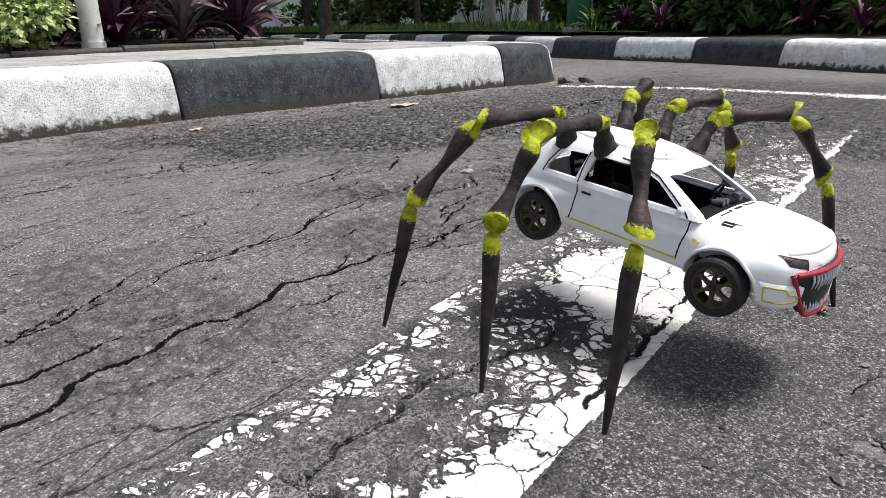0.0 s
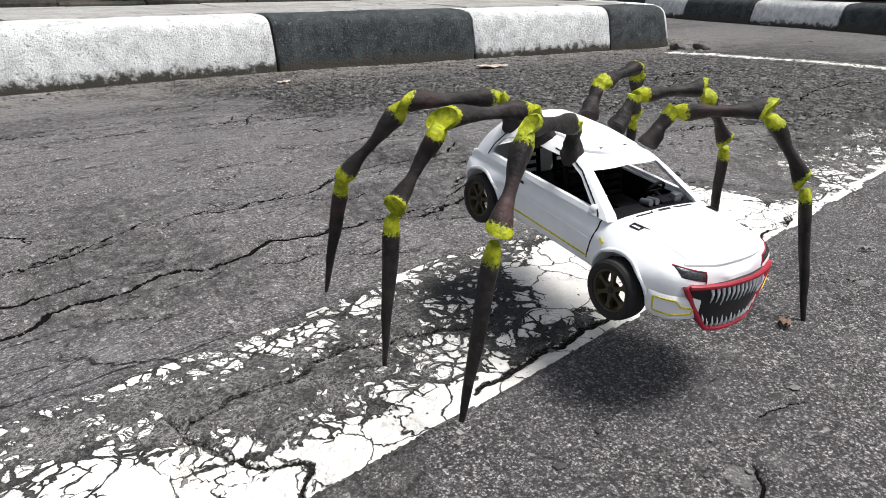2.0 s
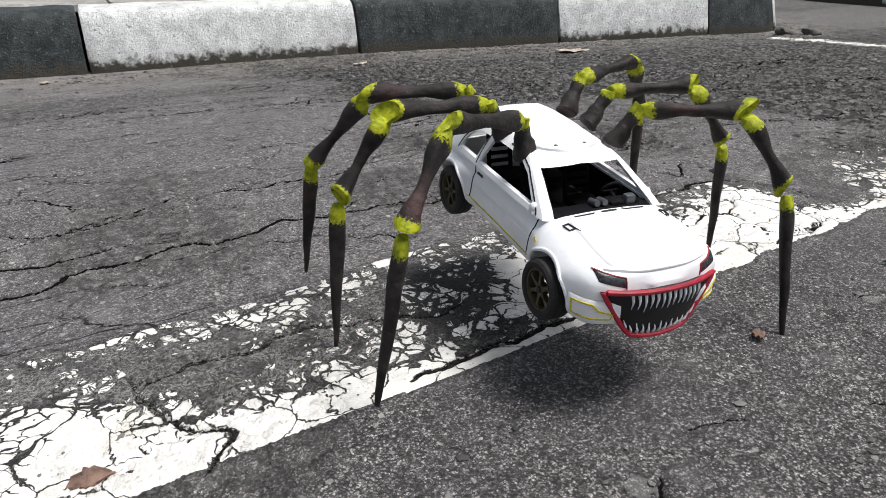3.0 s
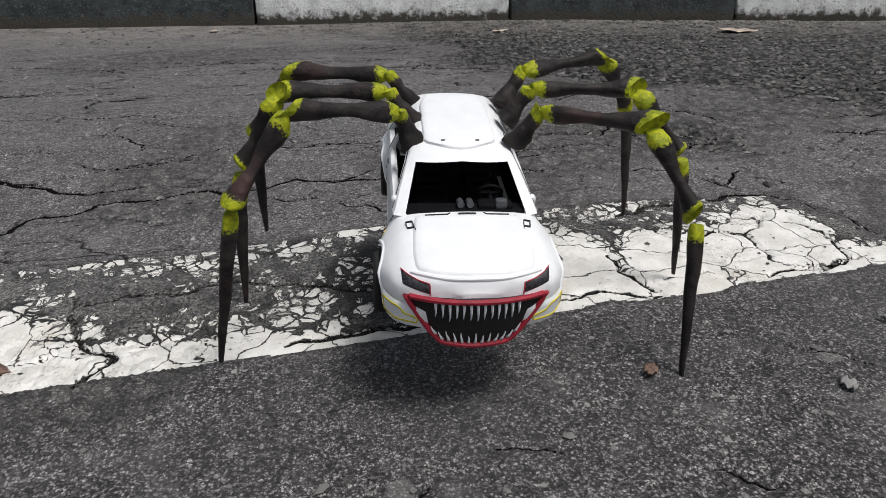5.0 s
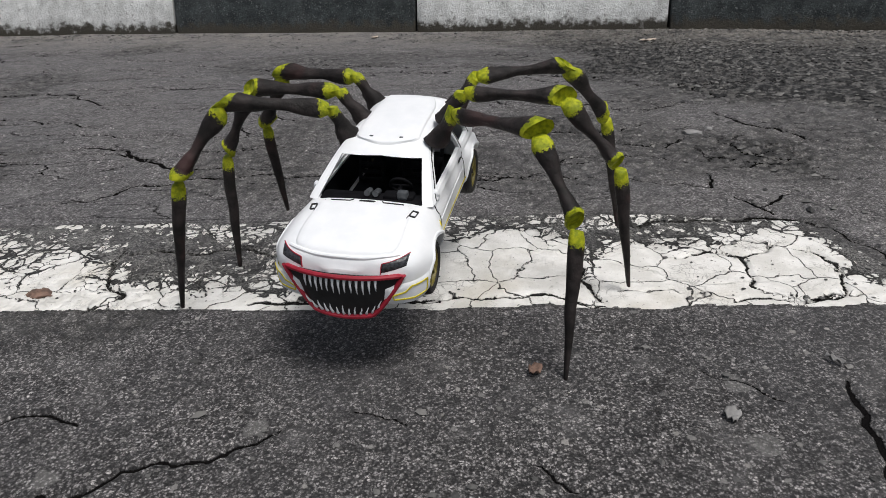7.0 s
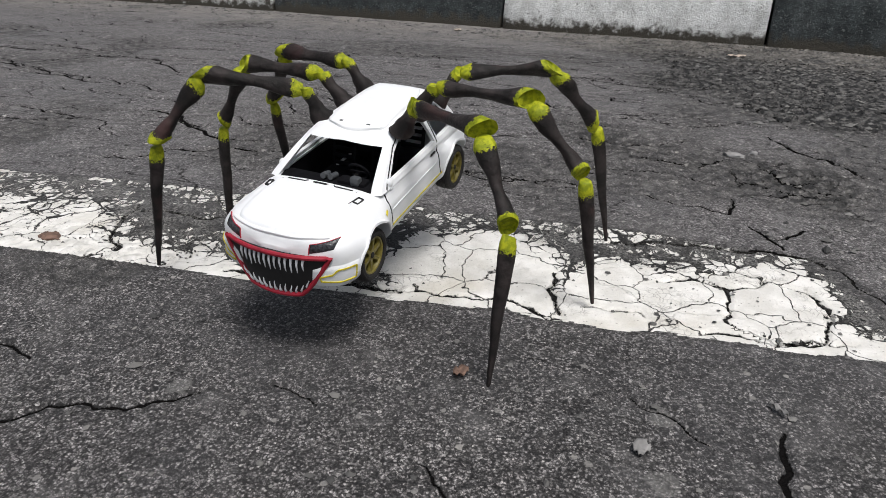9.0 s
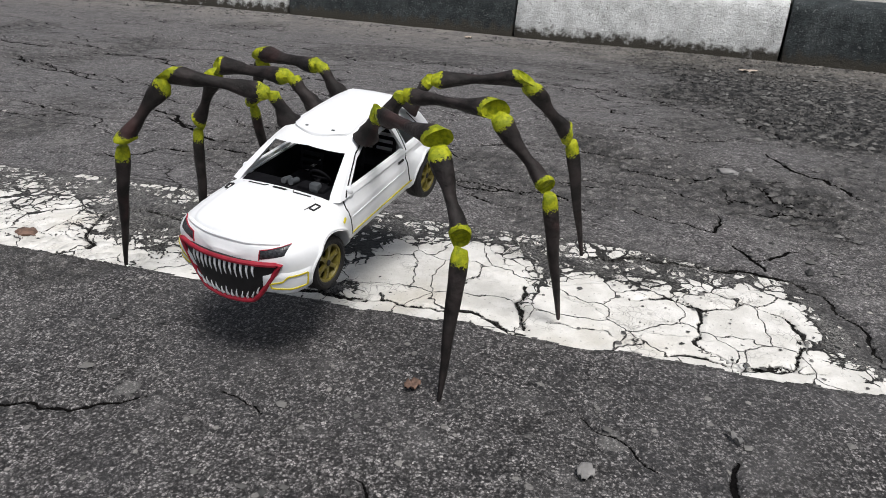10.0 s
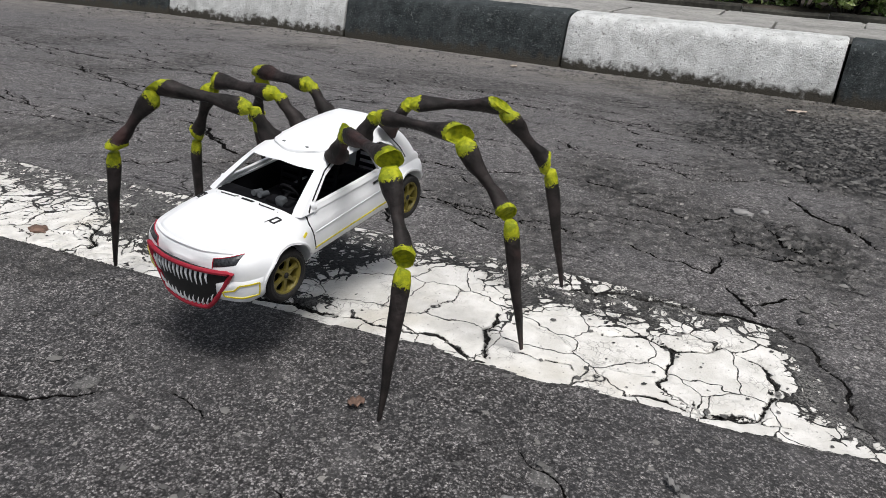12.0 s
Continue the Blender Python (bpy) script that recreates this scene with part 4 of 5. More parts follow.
for view in ("L", "R"):
    car_part("door_seam", ribbon([(-49, 64.5), (-49.5, 50), (-49, 41), (-47.5, 30), (-49, 18), (-51, 9)], view, 1.3), MAT["black"], label="black painted door seam")
    car_part("door_seam", ribbon([(-20, 66.5), (0, 65.5), (16, 61), (34, 51), (47, 43), (52, 38), (53, 30), (50.5, 20), (49, 7)], view, 1.3), MAT["black"], label="black painted door seam")
    car_part("sill_stripe", ribbon([(-54, 9), (50, 8.2)], view, 1.7), MAT["yellow"], label="yellow painted sill stripe")
    car_part("crease", ribbon([(-44, 24), (48, 22)], view, 0.9, 0.5), MAT["white"])
    car_part("side_marker", ribbon([(60, 27.5), (66, 26.5)], view, 2.4), MAT["yellow"], label="yellow side marker")
    car_part("door_handle", ribbon([(-43, 34), (-34, 33.6)], view, 1.6, 1.3), MAT["black"], label="black door handle")
    car_part("quarter_line", ribbon([(-86.5, 41), (-84.5, 50), (-80, 58), (-76, 64.5)], view, 1.3), MAT["black"])
    sg = -1 if view == "L" else 1
    # mirror
    bm = bmesh.new()
    bmesh.ops.create_uvsphere(bm, u_segments=14, v_segments=10, radius=1)
    bmesh.ops.transform(bm, matrix=Matrix.Translation((43, sg * 50.6, 42.0)) @ pose(0, 0, 0, 0, 12, sg * -15) @ Matrix.Diagonal((3.4, 3.3, 4.4, 1)), verts=bm.verts)
    add_bm(bm, box_bm((5, 8, 3), (43, sg * 49.5, 39.0), 0.8))
    car_part("wing_mirror", bm, MAT["white"], label="white wing mirror")
    # head lamp with its red rim, fog panel outlined in yellow
    hl_u, hl_l = [(sg * 48.5, 33.4), (sg * 39, 31.8), (sg * 30.5, 30.4)], [(sg * 47.5, 27.6), (sg * 38, 25.4), (sg * 30, 23.8)]
    lamp = car_part("headlight", patch(hl_u, hl_l, "F", 0.7), MAT["lamp"], label="dark smoked headlight")
    car_part("rim", ribbon(hl_u + [(sg * 30, 23)], "F", 0.7, 0.8), MAT["red"], lamp, "thin red painted rim")
    fog = [(41, 12.6), (42.2, 3.2), (54, 1.6), (66, 1.6), (67, 5.4), (58.5, 7.6), (54, 12.2), (41, 12.6)]
    car_part("bumper_corner", patch([(37, 15.5), (52, 15), (73, 13.5)], [(37, -2.5), (52, -4), (73, -4.5)], "D" + view, 2.2, 18, 8), MAT["white"], label="white stepped bumper corner")
    car_part("fog_outline", ribbon(fog, "D" + view, 1.3, 2.7), MAT["yellow"], label="yellow outline of the fog lamp panel")
    # bonnet scoops, drawn in black, and the bonnet crease
    car_part("bonnet_vent", ribbon([(85, sg * 37), (72.5, sg * 39.2), (72.5, sg * 43.6), (80, sg * 42.6), (80, sg * 38.2)], "T", 0.62, 1.4), MAT["black"], label="black outlined bonnet vent")
    # wipers
    bm = ribbon([(63.5, sg * 12), (66, sg * 14), (65.5, sg * 30)], "T", 0.75, 0.8)
    add_bm(bm, ribbon([(69, sg * 13), (70, sg * 33), (66.5, sg * 34.5)], "T", 0.7, 0.5))
    car_part("wiper", bm, MAT["black"], label="thin black windscreen wiper")
car_part("cowl_plate", patch([(66.5, -6), (66.5, 6)], [(64, -7), (64, 7)], "T", 0.8), MAT["black"], label="black cowl plate")


def roof_panel():
    bm, rows = bmesh.new(), []
    xs = [-84, -83, -81.8] + list(np.linspace(-78, 10, 20)) + [11.8, 12.6, 13.4]
    fs = [-1, -0.975, -0.94] + list(np.linspace(-0.82, 0.82, 9)) + [0.94, 0.975, 1]
    lift = [-0.5, 1.3, 2.0]
    for i, x in enumerate(xs):
        row = []
        for k, f in enumerate(fs):
            w = 28 + 1.5 * max(0, x / 17) - 7 * max(0, (-55 - x) / 29) ** 2 - 9 * max(0, (x - 3) / 10) ** 3
            xx = x - 7 * f * f * max(0, (x + 40) / 57)
            p, n = cast(xx, f * w, "T")
            up = min(lift[min(2, i, len(xs) - 1 - i)], lift[min(2, k, len(fs) - 1 - k)])
            row.append(bm.verts.new(p + Vector((0, 0, up))))
        rows.append(row)
    for a, b in zip(rows, rows[1:]):
        for k in range(len(fs) - 1):
            bm.faces.new((a[k], a[k + 1], b[k + 1], b[k]))
    return bm


def bonnet_panel():
    """The bonnet's raised middle, from the windscreen to its front edge."""
    bm, rows = bmesh.new(), []
    xs = [67, 67.8, 69] + list(np.linspace(72, 124, 16)) + [126.5, 128.2, 129.4]
    fs = [-1, -0.975, -0.93] + list(np.linspace(-0.82, 0.82, 11)) + [0.93, 0.975, 1]
    lift = [-0.4, 0.9, 1.5]
    for i, x in enumerate(xs):
        row = []
        for k, f in enumerate(fs):
            w = float(np.interp(x, [67, 85, 110, 124, 130], [37.5, 39.5, 40.5, 39.5, 37]))
            xx = x - 7 * abs(f) ** 3 * max(0, (x - 90) / 40)
            p, n = cast(xx, f * w, "T")
            row.append(bm.verts.new(p + Vector((0, 0, min(lift[min(2, i)], lift[min(2, len(xs) - 1 - i)], lift[min(2, k, len(fs) - 1 - k)])))))
        rows.append(row)
    for a, b in zip(rows, rows[1:]):
        for k in range(len(fs) - 1):
            bm.faces.new((a[k], a[k + 1], b[k + 1], b[k]))
    return bm


car_part("bonnet", bonnet_panel(), MAT["white"], label="raised white bonnet")


def arch_lip(x, view):
    """The rolled lip round a wheel arch."""
    sg = -1 if view == "L" else 1
    pts = []
    for a in np.linspace(-0.12, math.pi + 0.12, 26):
        p, n = cast(x + 29.2 * math.cos(a), 29.2 * math.sin(a), view)
        pts.append((x + 28.4 * math.cos(a), p.y + sg * 0.1, 28.4 * math.sin(a)))
    return tube(pts, 1.35, 8)


panel = car_part("roof_panel", roof_panel(), MAT["white"], label="raised white roof panel")
for sg in (-1, 1):
    p, n = cast(4, sg * 13, "T")
    car_part("rivet", box_bm((2.2, 3.4, 1.4), p + Vector((0, 0, 1.6)), 0.5), MAT["grey"], panel)


# the mouth
def mouth_x(y):
    return 141.2 - 11.0 * (abs(y) / 46) ** 2.2


def mouth_low(y):
    f = max(0.0, (abs(y) - 22) / 24)
    return -14.5 + 2.2 * (y / 22) ** 2 * (abs(y) < 22) + (2.2 + 33.8 * f ** 1.25) * (abs(y) >= 22)


def mouth_top(y):
    return 21.5 + 0.8 * (1 - (abs(y) / 46) ** 2)


def mouth():
    bm, rows = bmesh.new(), []
    for y in np.linspace(-45.8, 45.8, 37):
        row = []
        for f in np.linspace(0, 1, 7):
            z = mouth_low(y) * (1 - f) + mouth_top(y) * f
            row.append((mouth_x(y) - 2.2 * (1 - f) + 1.2 * math.sin(f * math.pi) - 1.0, y, z))
        rows.append(row)
    loops = [r + [(x - 4.5, y, z) for x, y, z in r[::-1]] for r in rows]
    return grid_bm(loops)


def tube(points, r, sides=8, closed=False, taper=None):
    pts = [Vector(p) for p in points]
    rows = []
    up = Vector((0.31, 0.2, 0.93))
    for i, p in enumerate(pts):
        a = pts[(i - 1) % len(pts)] if closed else pts[max(i - 1, 0)]
        b = pts[(i + 1) % len(pts)] if closed else pts[min(i + 1, len(pts) - 1)]
        t = (b - a).normalized()
        u = t.cross(up).normalized()
        v = t.cross(u)
        rr = r * (taper(i / (len(pts) - 1)) if taper else 1)
        rows.append([p + (u * math.cos(q) + v * math.sin(q)) * rr for q in np.linspace(0, 2 * math.pi, sides, endpoint=False)])
    if closed:
        rows.append(rows[0])
    return grid_bm(rows, caps=not closed)


for view in ("L", "R"):
    for x in (85, -85):
        car_part("wheel_arch", arch_lip(x, view), MAT["white"], label="rolled white wheel arch lip")
edge = [cast(130 - 9 * (abs(y) / 42) ** 3, y, "T")[0] + Vector((0.9 - 0.5 * abs(y) / 42, 0, -0.5)) for y in np.linspace(-42, 42, 25)]
car_part("bonnet_lip", tube(edge, 1.5, 8), MAT["white"], label="white leading edge of the bonnet")
mouth_ob = car_part("mouth", mouth(), MAT["black"], label="wide black grinning mouth plate")
ys = np.linspace(-46, 46, 33)
rim = [(mouth_x(y) - 0.6, y, mouth_top(y)) for y in ys] + [(mouth_x(y) - 2.4 * (1 - (abs(y) / 46) ** 4), y, mouth_low(y)) for y in ys[-2:0:-1]]
car_part("lip", tube(rim, 1.9, 8, True), MAT["red"], mouth_ob, "red painted lips")
for row in (0, 1):
    for i in range(13):
        y = -27 + i * 54 / 12 if row == 0 else -26 + i * 52 / 12
        rnd = random.Random(i + row * 50)
        if row == 0:
            z0, l = mouth_top(y) - 2.0, -rnd.uniform(10, 13) * (0.8 if i in (0, 12) else 1)
            x0 = mouth_x(y)
        else:
            z0, l = mouth_low(y) + 1.6, rnd.uniform(6.5, 9)
            x0 = mouth_x(y) - 2.0
        lean = y * (0.0 if row == 0 else 0.14)
        pts = [(x0 - 1.0, y, z0), (x0 + 0.6, y + lean * 0.3, z0 + l * 0.35), (x0 + 0.6, y + lean * 0.7 + rnd.uniform(-0.4, 0.4), z0 + l * 0.7), (x0 + 0.2, y + lean, z0 + l)]
        car_part("tooth", tube(pts, 1.15, 6, taper=lambda f: 1.05 - 0.85 * f), MAT["teeth"], mouth_ob)


# wheels
def lathe(profile, n=40):
    """Round the y axis: (radius, y) points, closed."""
    rows = []
    for a in np.linspace(0, 2 * math.pi, n, endpoint=False):
        rows.append([(r * math.cos(a), y, r * math.sin(a)) for r, y in profile])
    rows.append(rows[0])
    return grid_bm(rows, caps=False)


def wheel(x, y, sg, turn):
    # rims on one side are coloured darker than on the other
    rim = MAT["rim" if sg > 0 else "rim_dark"]
    place = Matrix.Translation((x, y, 0)) @ pose(0, 0, 0, 0, turn, 0) @ Matrix.Diagonal((1, sg, 1, 1))
    def put(bm):
        bmesh.ops.transform(bm, matrix=place, verts=bm.verts)
        bmesh.ops.remove_doubles(bm, verts=bm.verts, dist=0.001)
        return bm
    tyre = [(15.5, -8), (19.5, -8.5), (21.6, -7), (22.1, -4.6), (21.5, -4.2), (22.2, -3.8), (22.3, -0.4), (21.6, 0), (22.3, 0.4), (22.2, 3.8), (21.5, 4.2), (22.1, 4.6), (21.6, 7), (19.8, 8.6), (17.5, 8.8), (15.8, 8.0), (15.2, 6)]
    w = car_part("wheel", put(lathe(tyre)), MAT["tyre"], label="black tyre on a gold six-spoke rim" if sg > 0 else "black tyre on a six-spoke rim, coloured darker than the gold ones", smooth=30)
    car_part("rim_ring", put(lathe([(16.0, 3), (16.0, 6.4), (15.5, 7.3), (14.2, 7.0), (13.4, 5.4), (13.2, -5), (15, -7)], 36)), rim, w)
    hub = lathe([(0.01, 6.0), (3.0, 6.0), (4.2, 5.4), (4.6, 4), (4.6, 1), (0.01, 1)], 18)
    for k in range(6):
        a = k * math.pi / 3 + 0.3
        sp = [(3, -2.4, 5.7), (3, 2.4, 5.7), (6, 1.5, 6.2), (9, 1.15, 6.3), (11.6, 1.7, 6.3), (13.2, 3.0, 6.1), (14.3, 4.9, 5.9), (14.3, -4.9, 5.9), (13.2, -3.0, 6.1), (11.6, -1.7, 6.3), (9, -1.15, 6.3), (6, -1.5, 6.2)]
        rows = [[(r * math.cos(a) - t * math.sin(a), h - d, r * math.sin(a) + t * math.cos(a)) for r, t, h in sp] for d in (0, 2.8)]
        add_bm(hub, grid_bm(rows))
    car_part("spokes", put(hub), rim, w)
    car_part("hub_cap", put(lathe([(0.01, 7.0), (1.9, 7.0), (2.5, 6.5), (2.5, 5), (0.01, 5)], 16)), MAT["tyre"], w, "black hub cap")
    back = lathe([(3, -1), (13.2, -1), (13.2, -3), (3, -3)], 28)
    car_part("brake_disc", put(back), MAT["interior"], w) if sg > 0 else None


for x, y in ((85, 49), (85, -58), (-85, 49.5), (-85, -51.5)):
    wheel(x, y, 1 if y > 0 else -1, 17 + y + x)

# chassis and interior
for sg in (1, -1):
    lining = box_bm((150, 0.7, 29), (-22, sg * 46.4, 23.5), 0.2)
    car_part("door_lining", lining, MAT["interior"], label="black inner door lining")
bm = box_bm((196, 86, 6), (-4, 0, 6), 1.5)
for x in (85, -85):
    add_bm(bm, tube([(x, -46, 0), (x, 46, 0)], 3.0, 10))
car_part("chassis", bm, MAT["interior"], label="black plastic underside with axles")
for x in (85, -85):
    for sg in (1, -1):
        ring = [(x + 28.6 * math.cos(a), 28.6 * math.sin(a)) for a in np.linspace(-0.1, math.pi + 0.1, 20)]
        inner = [(x + 27.6 * math.cos(a), 27.6 * math.sin(a)) for a in np.linspace(math.pi + 0.1, -0.1, 20)]
        if x > 0:
            car_part("wheel_well", prism([(a, min(b, 31)) for a, b in ring + inner], "y", sg * 36, sg * 45), MAT["interior"])


def seat(x, sg):
    rot = pose(0, 0, 0, 0, -16, 0)
    top = car_part("seat", box_bm((26, 26, 8), (x, sg * 20, 20), 2.5), MAT["interior"], label="black slatted car seat")
    for k in (-1, 1):
        car_part("seat_post", box_bm((3.4, 3.2, 36), (x - 17, sg * 20 + k * 10.5, 38), 1.0, rot), MAT["interior"], top)
    for k in range(5):
        car_part("slat", box_bm((3, 20, 3.4), (x - 13 - k * 1.9, sg * 20, 26 + k * 6.4), 0.9, rot), MAT["interior"], top)
    car_part("headrest", box_bm((5, 18, 9), (x - 22.5, sg * 20, 57), 1.8, rot), MAT["interior"], top)


for sg in (-1, 1):
    seat(8, sg)
    seat(-52, sg)
bm = box_bm((18, 88, 15), (52, 0, 33.5), 4)
add_bm(bm, box_bm((12, 26, 8), (50, 22, 40), 2.5))
car_part("dashboard", bm, MAT["interior"], label="black plastic dashboard")
for k, y in enumerate((-3.5, 3.5)):
    car_part("dash_dial", tube([(46, y, 42.5), (55, y, 44.5)], 2.6, 12), MAT["grey"], label="grey dashboard dial")
ring = [(37 + 2.2 * math.cos(a) * 1.6, 20 + 9 * math.sin(a), 44 + 8 * math.cos(a)) for a in np.linspace(0, 2 * math.pi, 24, endpoint=False)]
bm = tube(ring, 1.2, 8, True)
add_bm(bm, tube([(37, 20, 44), (48, 20, 40)], 1.8, 8))
add_bm(bm, box_bm((1.5, 17, 2), (37, 20, 44), 0.4))
car_part("steering_wheel", bm, MAT["interior"], label="black steering wheel")
car_part("dash_pod", box_bm((7, 9, 8), (53, 26, 44), 2), MAT["grey"], label="grey instrument pod")


# legs
def bone(p0, p1, prof, end0, end1, cut0=0.0, cut1=0.0, seed=0, sides=14):
    """A worn, waisted bone between two points in world metres. prof: (share of the way, radius in mm); end0, end1: mm of yellow paint at the ends."""
    a, b = Vector(p0), Vector(p1)
    l = (b - a).length
    t = (b - a).normalized()
    u = t.cross(Vector((0.13, 0.27, 0.95))).normalized()
    v = t.cross(u)
    rnd = random.Random(seed)
    n = 22
    fs, rs = zip(*prof)
    rows, ends = [], []
    ph = [rnd.uniform(0, 6.28) for _ in range(6)]
    for i in range(n + 1):
        f = i / n
        r = float(np.interp(f, fs, rs)) * 0.00088
        row = []
        for k in range(sides):
            q = 2 * math.pi * k / sides
            rr = r * (1 + 0.1 * math.sin(2 * q + ph[0] + f * 3) + 0.07 * math.sin(3 * q + ph[1] - f * 5) + 0.06 * math.sin(13 * f + ph[2] + q) + 0.04 * math.sin(5 * q + ph[4] + 21 * f))
            tilt = (cut0 * (1 - f) ** 6 - cut1 * f ** 6) * math.cos(q + ph[3])
            row.append(a + t * (l * f + tilt * r) + (u * math.cos(q) + v * math.sin(q)) * rr)
            g = 0.0
            if end0:
                g = max(g, 1.0 - 0.5 * f * l * 1000 / end0)
            if end1:
                g = max(g, 1.0 - 0.5 * (1 - f) * l * 1000 / end1)
            ends.append(max(g, -0.5))
        rows.append(row)
    for k, (i, s) in enumerate(((0, -1), (n, 1))):
        c = sum(rows[i], Vector()) / sides
        rim_row = [c + (p - c) * 0.86 + t * s * 0.0009 for p in rows[i]]
        e = [1.0 if (end0 if i == 0 else end1) else 0.0] * sides
        if i == 0:
            rows.insert(0, rim_row)
            ends = e + ends
            n += 1
        else:
            rows.append(rim_row)
            ends = ends + e
    bm = grid_bm(rows)
    return bm, ends


def bone_part(name, parent, *args, **kw):
    bm, ends = bone(*args, **kw)
    ob = part(name, bm, MAT["bone"], parent, smooth=55)
    ob.data.attributes.new("end", "FLOAT", "POINT").data.foreach_set("value", ends)
    return ob


# hip, knee and ankle of each leg, and its tip, in metres on the road
LEGS = {
    "LF": ((0.042, -0.034, 0.164), (0.032, -0.042, 0.188), (-0.047, -0.066, 0.200), (-0.092, -0.083, 0.141), (-0.115, -0.079, 0.016)),
    "LM": ((0.049, 0.002, 0.170), (0.031, -0.003, 0.194), (-0.051, 0.009, 0.195), (-0.090, 0.022, 0.130), (-0.099, 0.026, 0.004)),
    "LR": ((0.055, 0.040, 0.175), (0.040, 0.041, 0.197), (-0.036, 0.069, 0.197), (-0.076, 0.106, 0.136), (-0.077, 0.142, 0.020)),
    "RF": ((0.123, -0.052, 0.164), (0.135, -0.061, 0.186), (0.198, -0.111, 0.187), (0.228, -0.141, 0.124), (0.223, -0.164, 0.004)),
    "RM": ((0.127, -0.018, 0.172), (0.142, -0.021, 0.194), (0.223, -0.041, 0.194), (0.274, -0.045, 0.136), (0.294, -0.033, 0.014)),
    "RR": ((0.135, 0.020, 0.175), (0.152, 0.024, 0.198), (0.233, 0.037, 0.205), (0.278, 0.064, 0.150), (0.302, 0.084, 0.024)),
}


def between(a, b, da, db):
    """The stretch from a to b, drawn in by these millimetres at its ends."""
    a, b = Vector(a), Vector(b)
    t = (b - a).normalized()
    return a + t * da * 0.001, b - t * db * 0.001


for i, (key, (hb, hj, kn, an, tip)) in enumerate(LEGS.items()):
    hip = bone_part("leg", spider, *between(hb, hj, -5, -1), [(0, 11), (0.25, 9), (0.55, 6), (0.8, 6.5), (1, 6.5)], 0, 7, 0.2, 0.6, seed=i)
    tagged(hip, "dark brown jointed spider leg with yellow joints ending in a spike")
    bone_part("thigh", hip, *between(hj, kn, 2, -2.5), [(0, 5.4), (0.1, 9.0), (0.24, 7.4), (0.42, 5.0), (0.58, 5.2), (0.76, 7.2), (0.9, 9.2), (1, 8.8)], 8.5, 6.8, 0.3, 1.2, seed=i + 10)
    bone_part("shin", hip, *between(kn, an, 6.5, 3.5), [(0, 6.4), (0.1, 9.2), (0.28, 8.0), (0.46, 5.4), (0.62, 4.8), (0.8, 7.2), (0.9, 8.2), (0.96, 10.2), (1, 9.0)], 9.0, 6.0, 0.6, 0.7, seed=i + 20)
    bone_part("spike", hip, *between(an, tip, 4.5, 0), [(0, 5.2), (0.04, 6.4), (0.12, 6.8), (0.3, 6.2), (0.6, 4.7), (0.85, 3.1), (1, 2.0)], 11.5, 0, 0.3, 0, seed=i + 30)


# ---- plants, posts and the far side ----
def leaf_mesh(length, width, bend, fold, rows=4):
    """One strap or blade leaf along +x, curving up and over."""
    v, f = [], []
    for i in range(rows + 1):
        t = i / rows
        w = width * (math.sin(math.pi * min(1, t * 0.85 + 0.12)) ** 0.7) * (0.04 if i == rows else 1)
        x, z = length * t * (1 - 0.25 * bend * t), length * (0.55 * t - bend * t * t)
        v += [(x, -w, z + fold * w), (x, 0, z), (x, w, z + fold * w)]
    for i in range(rows):
        for k in (0, 1):
            a = i * 3 + k
            f.append((a, a + 1, a + 4, a + 3))
    return v, f


def leaves_mesh(name, count, place, length, width, rnd):
    """Many small leaves as one mesh: place() gives a point and an outward way."""
    verts, faces = [], []
    for _ in range(count):
        p, d = place()
        l, w = length * rnd.uniform(0.6, 1.25), width * rnd.uniform(0.7, 1.2)
        d = Vector(d).normalized()
        side = d.cross(Vector((rnd.uniform(-1, 1), rnd.uniform(-1, 1), rnd.uniform(0.2, 1)))).normalized()
        up = side.cross(d)
        b = len(verts)
        p = Vector(p)
        verts += [p, p + d * l * 0.45 + side * w + up * w * 0.3, p + d * l * 0.5, p + d * l * 0.45 - side * w + up * w * 0.3, p + d * l - up * l * 0.15]
        faces += [(b, b + 1, b + 2), (b, b + 2, b + 3), (b + 1, b + 4, b + 2), (b + 2, b + 4, b + 3)]
    me = bpy.data.meshes.new(name)
    me.from_pydata([tuple(v) for v in verts], [], faces)
    me.update()
    return me


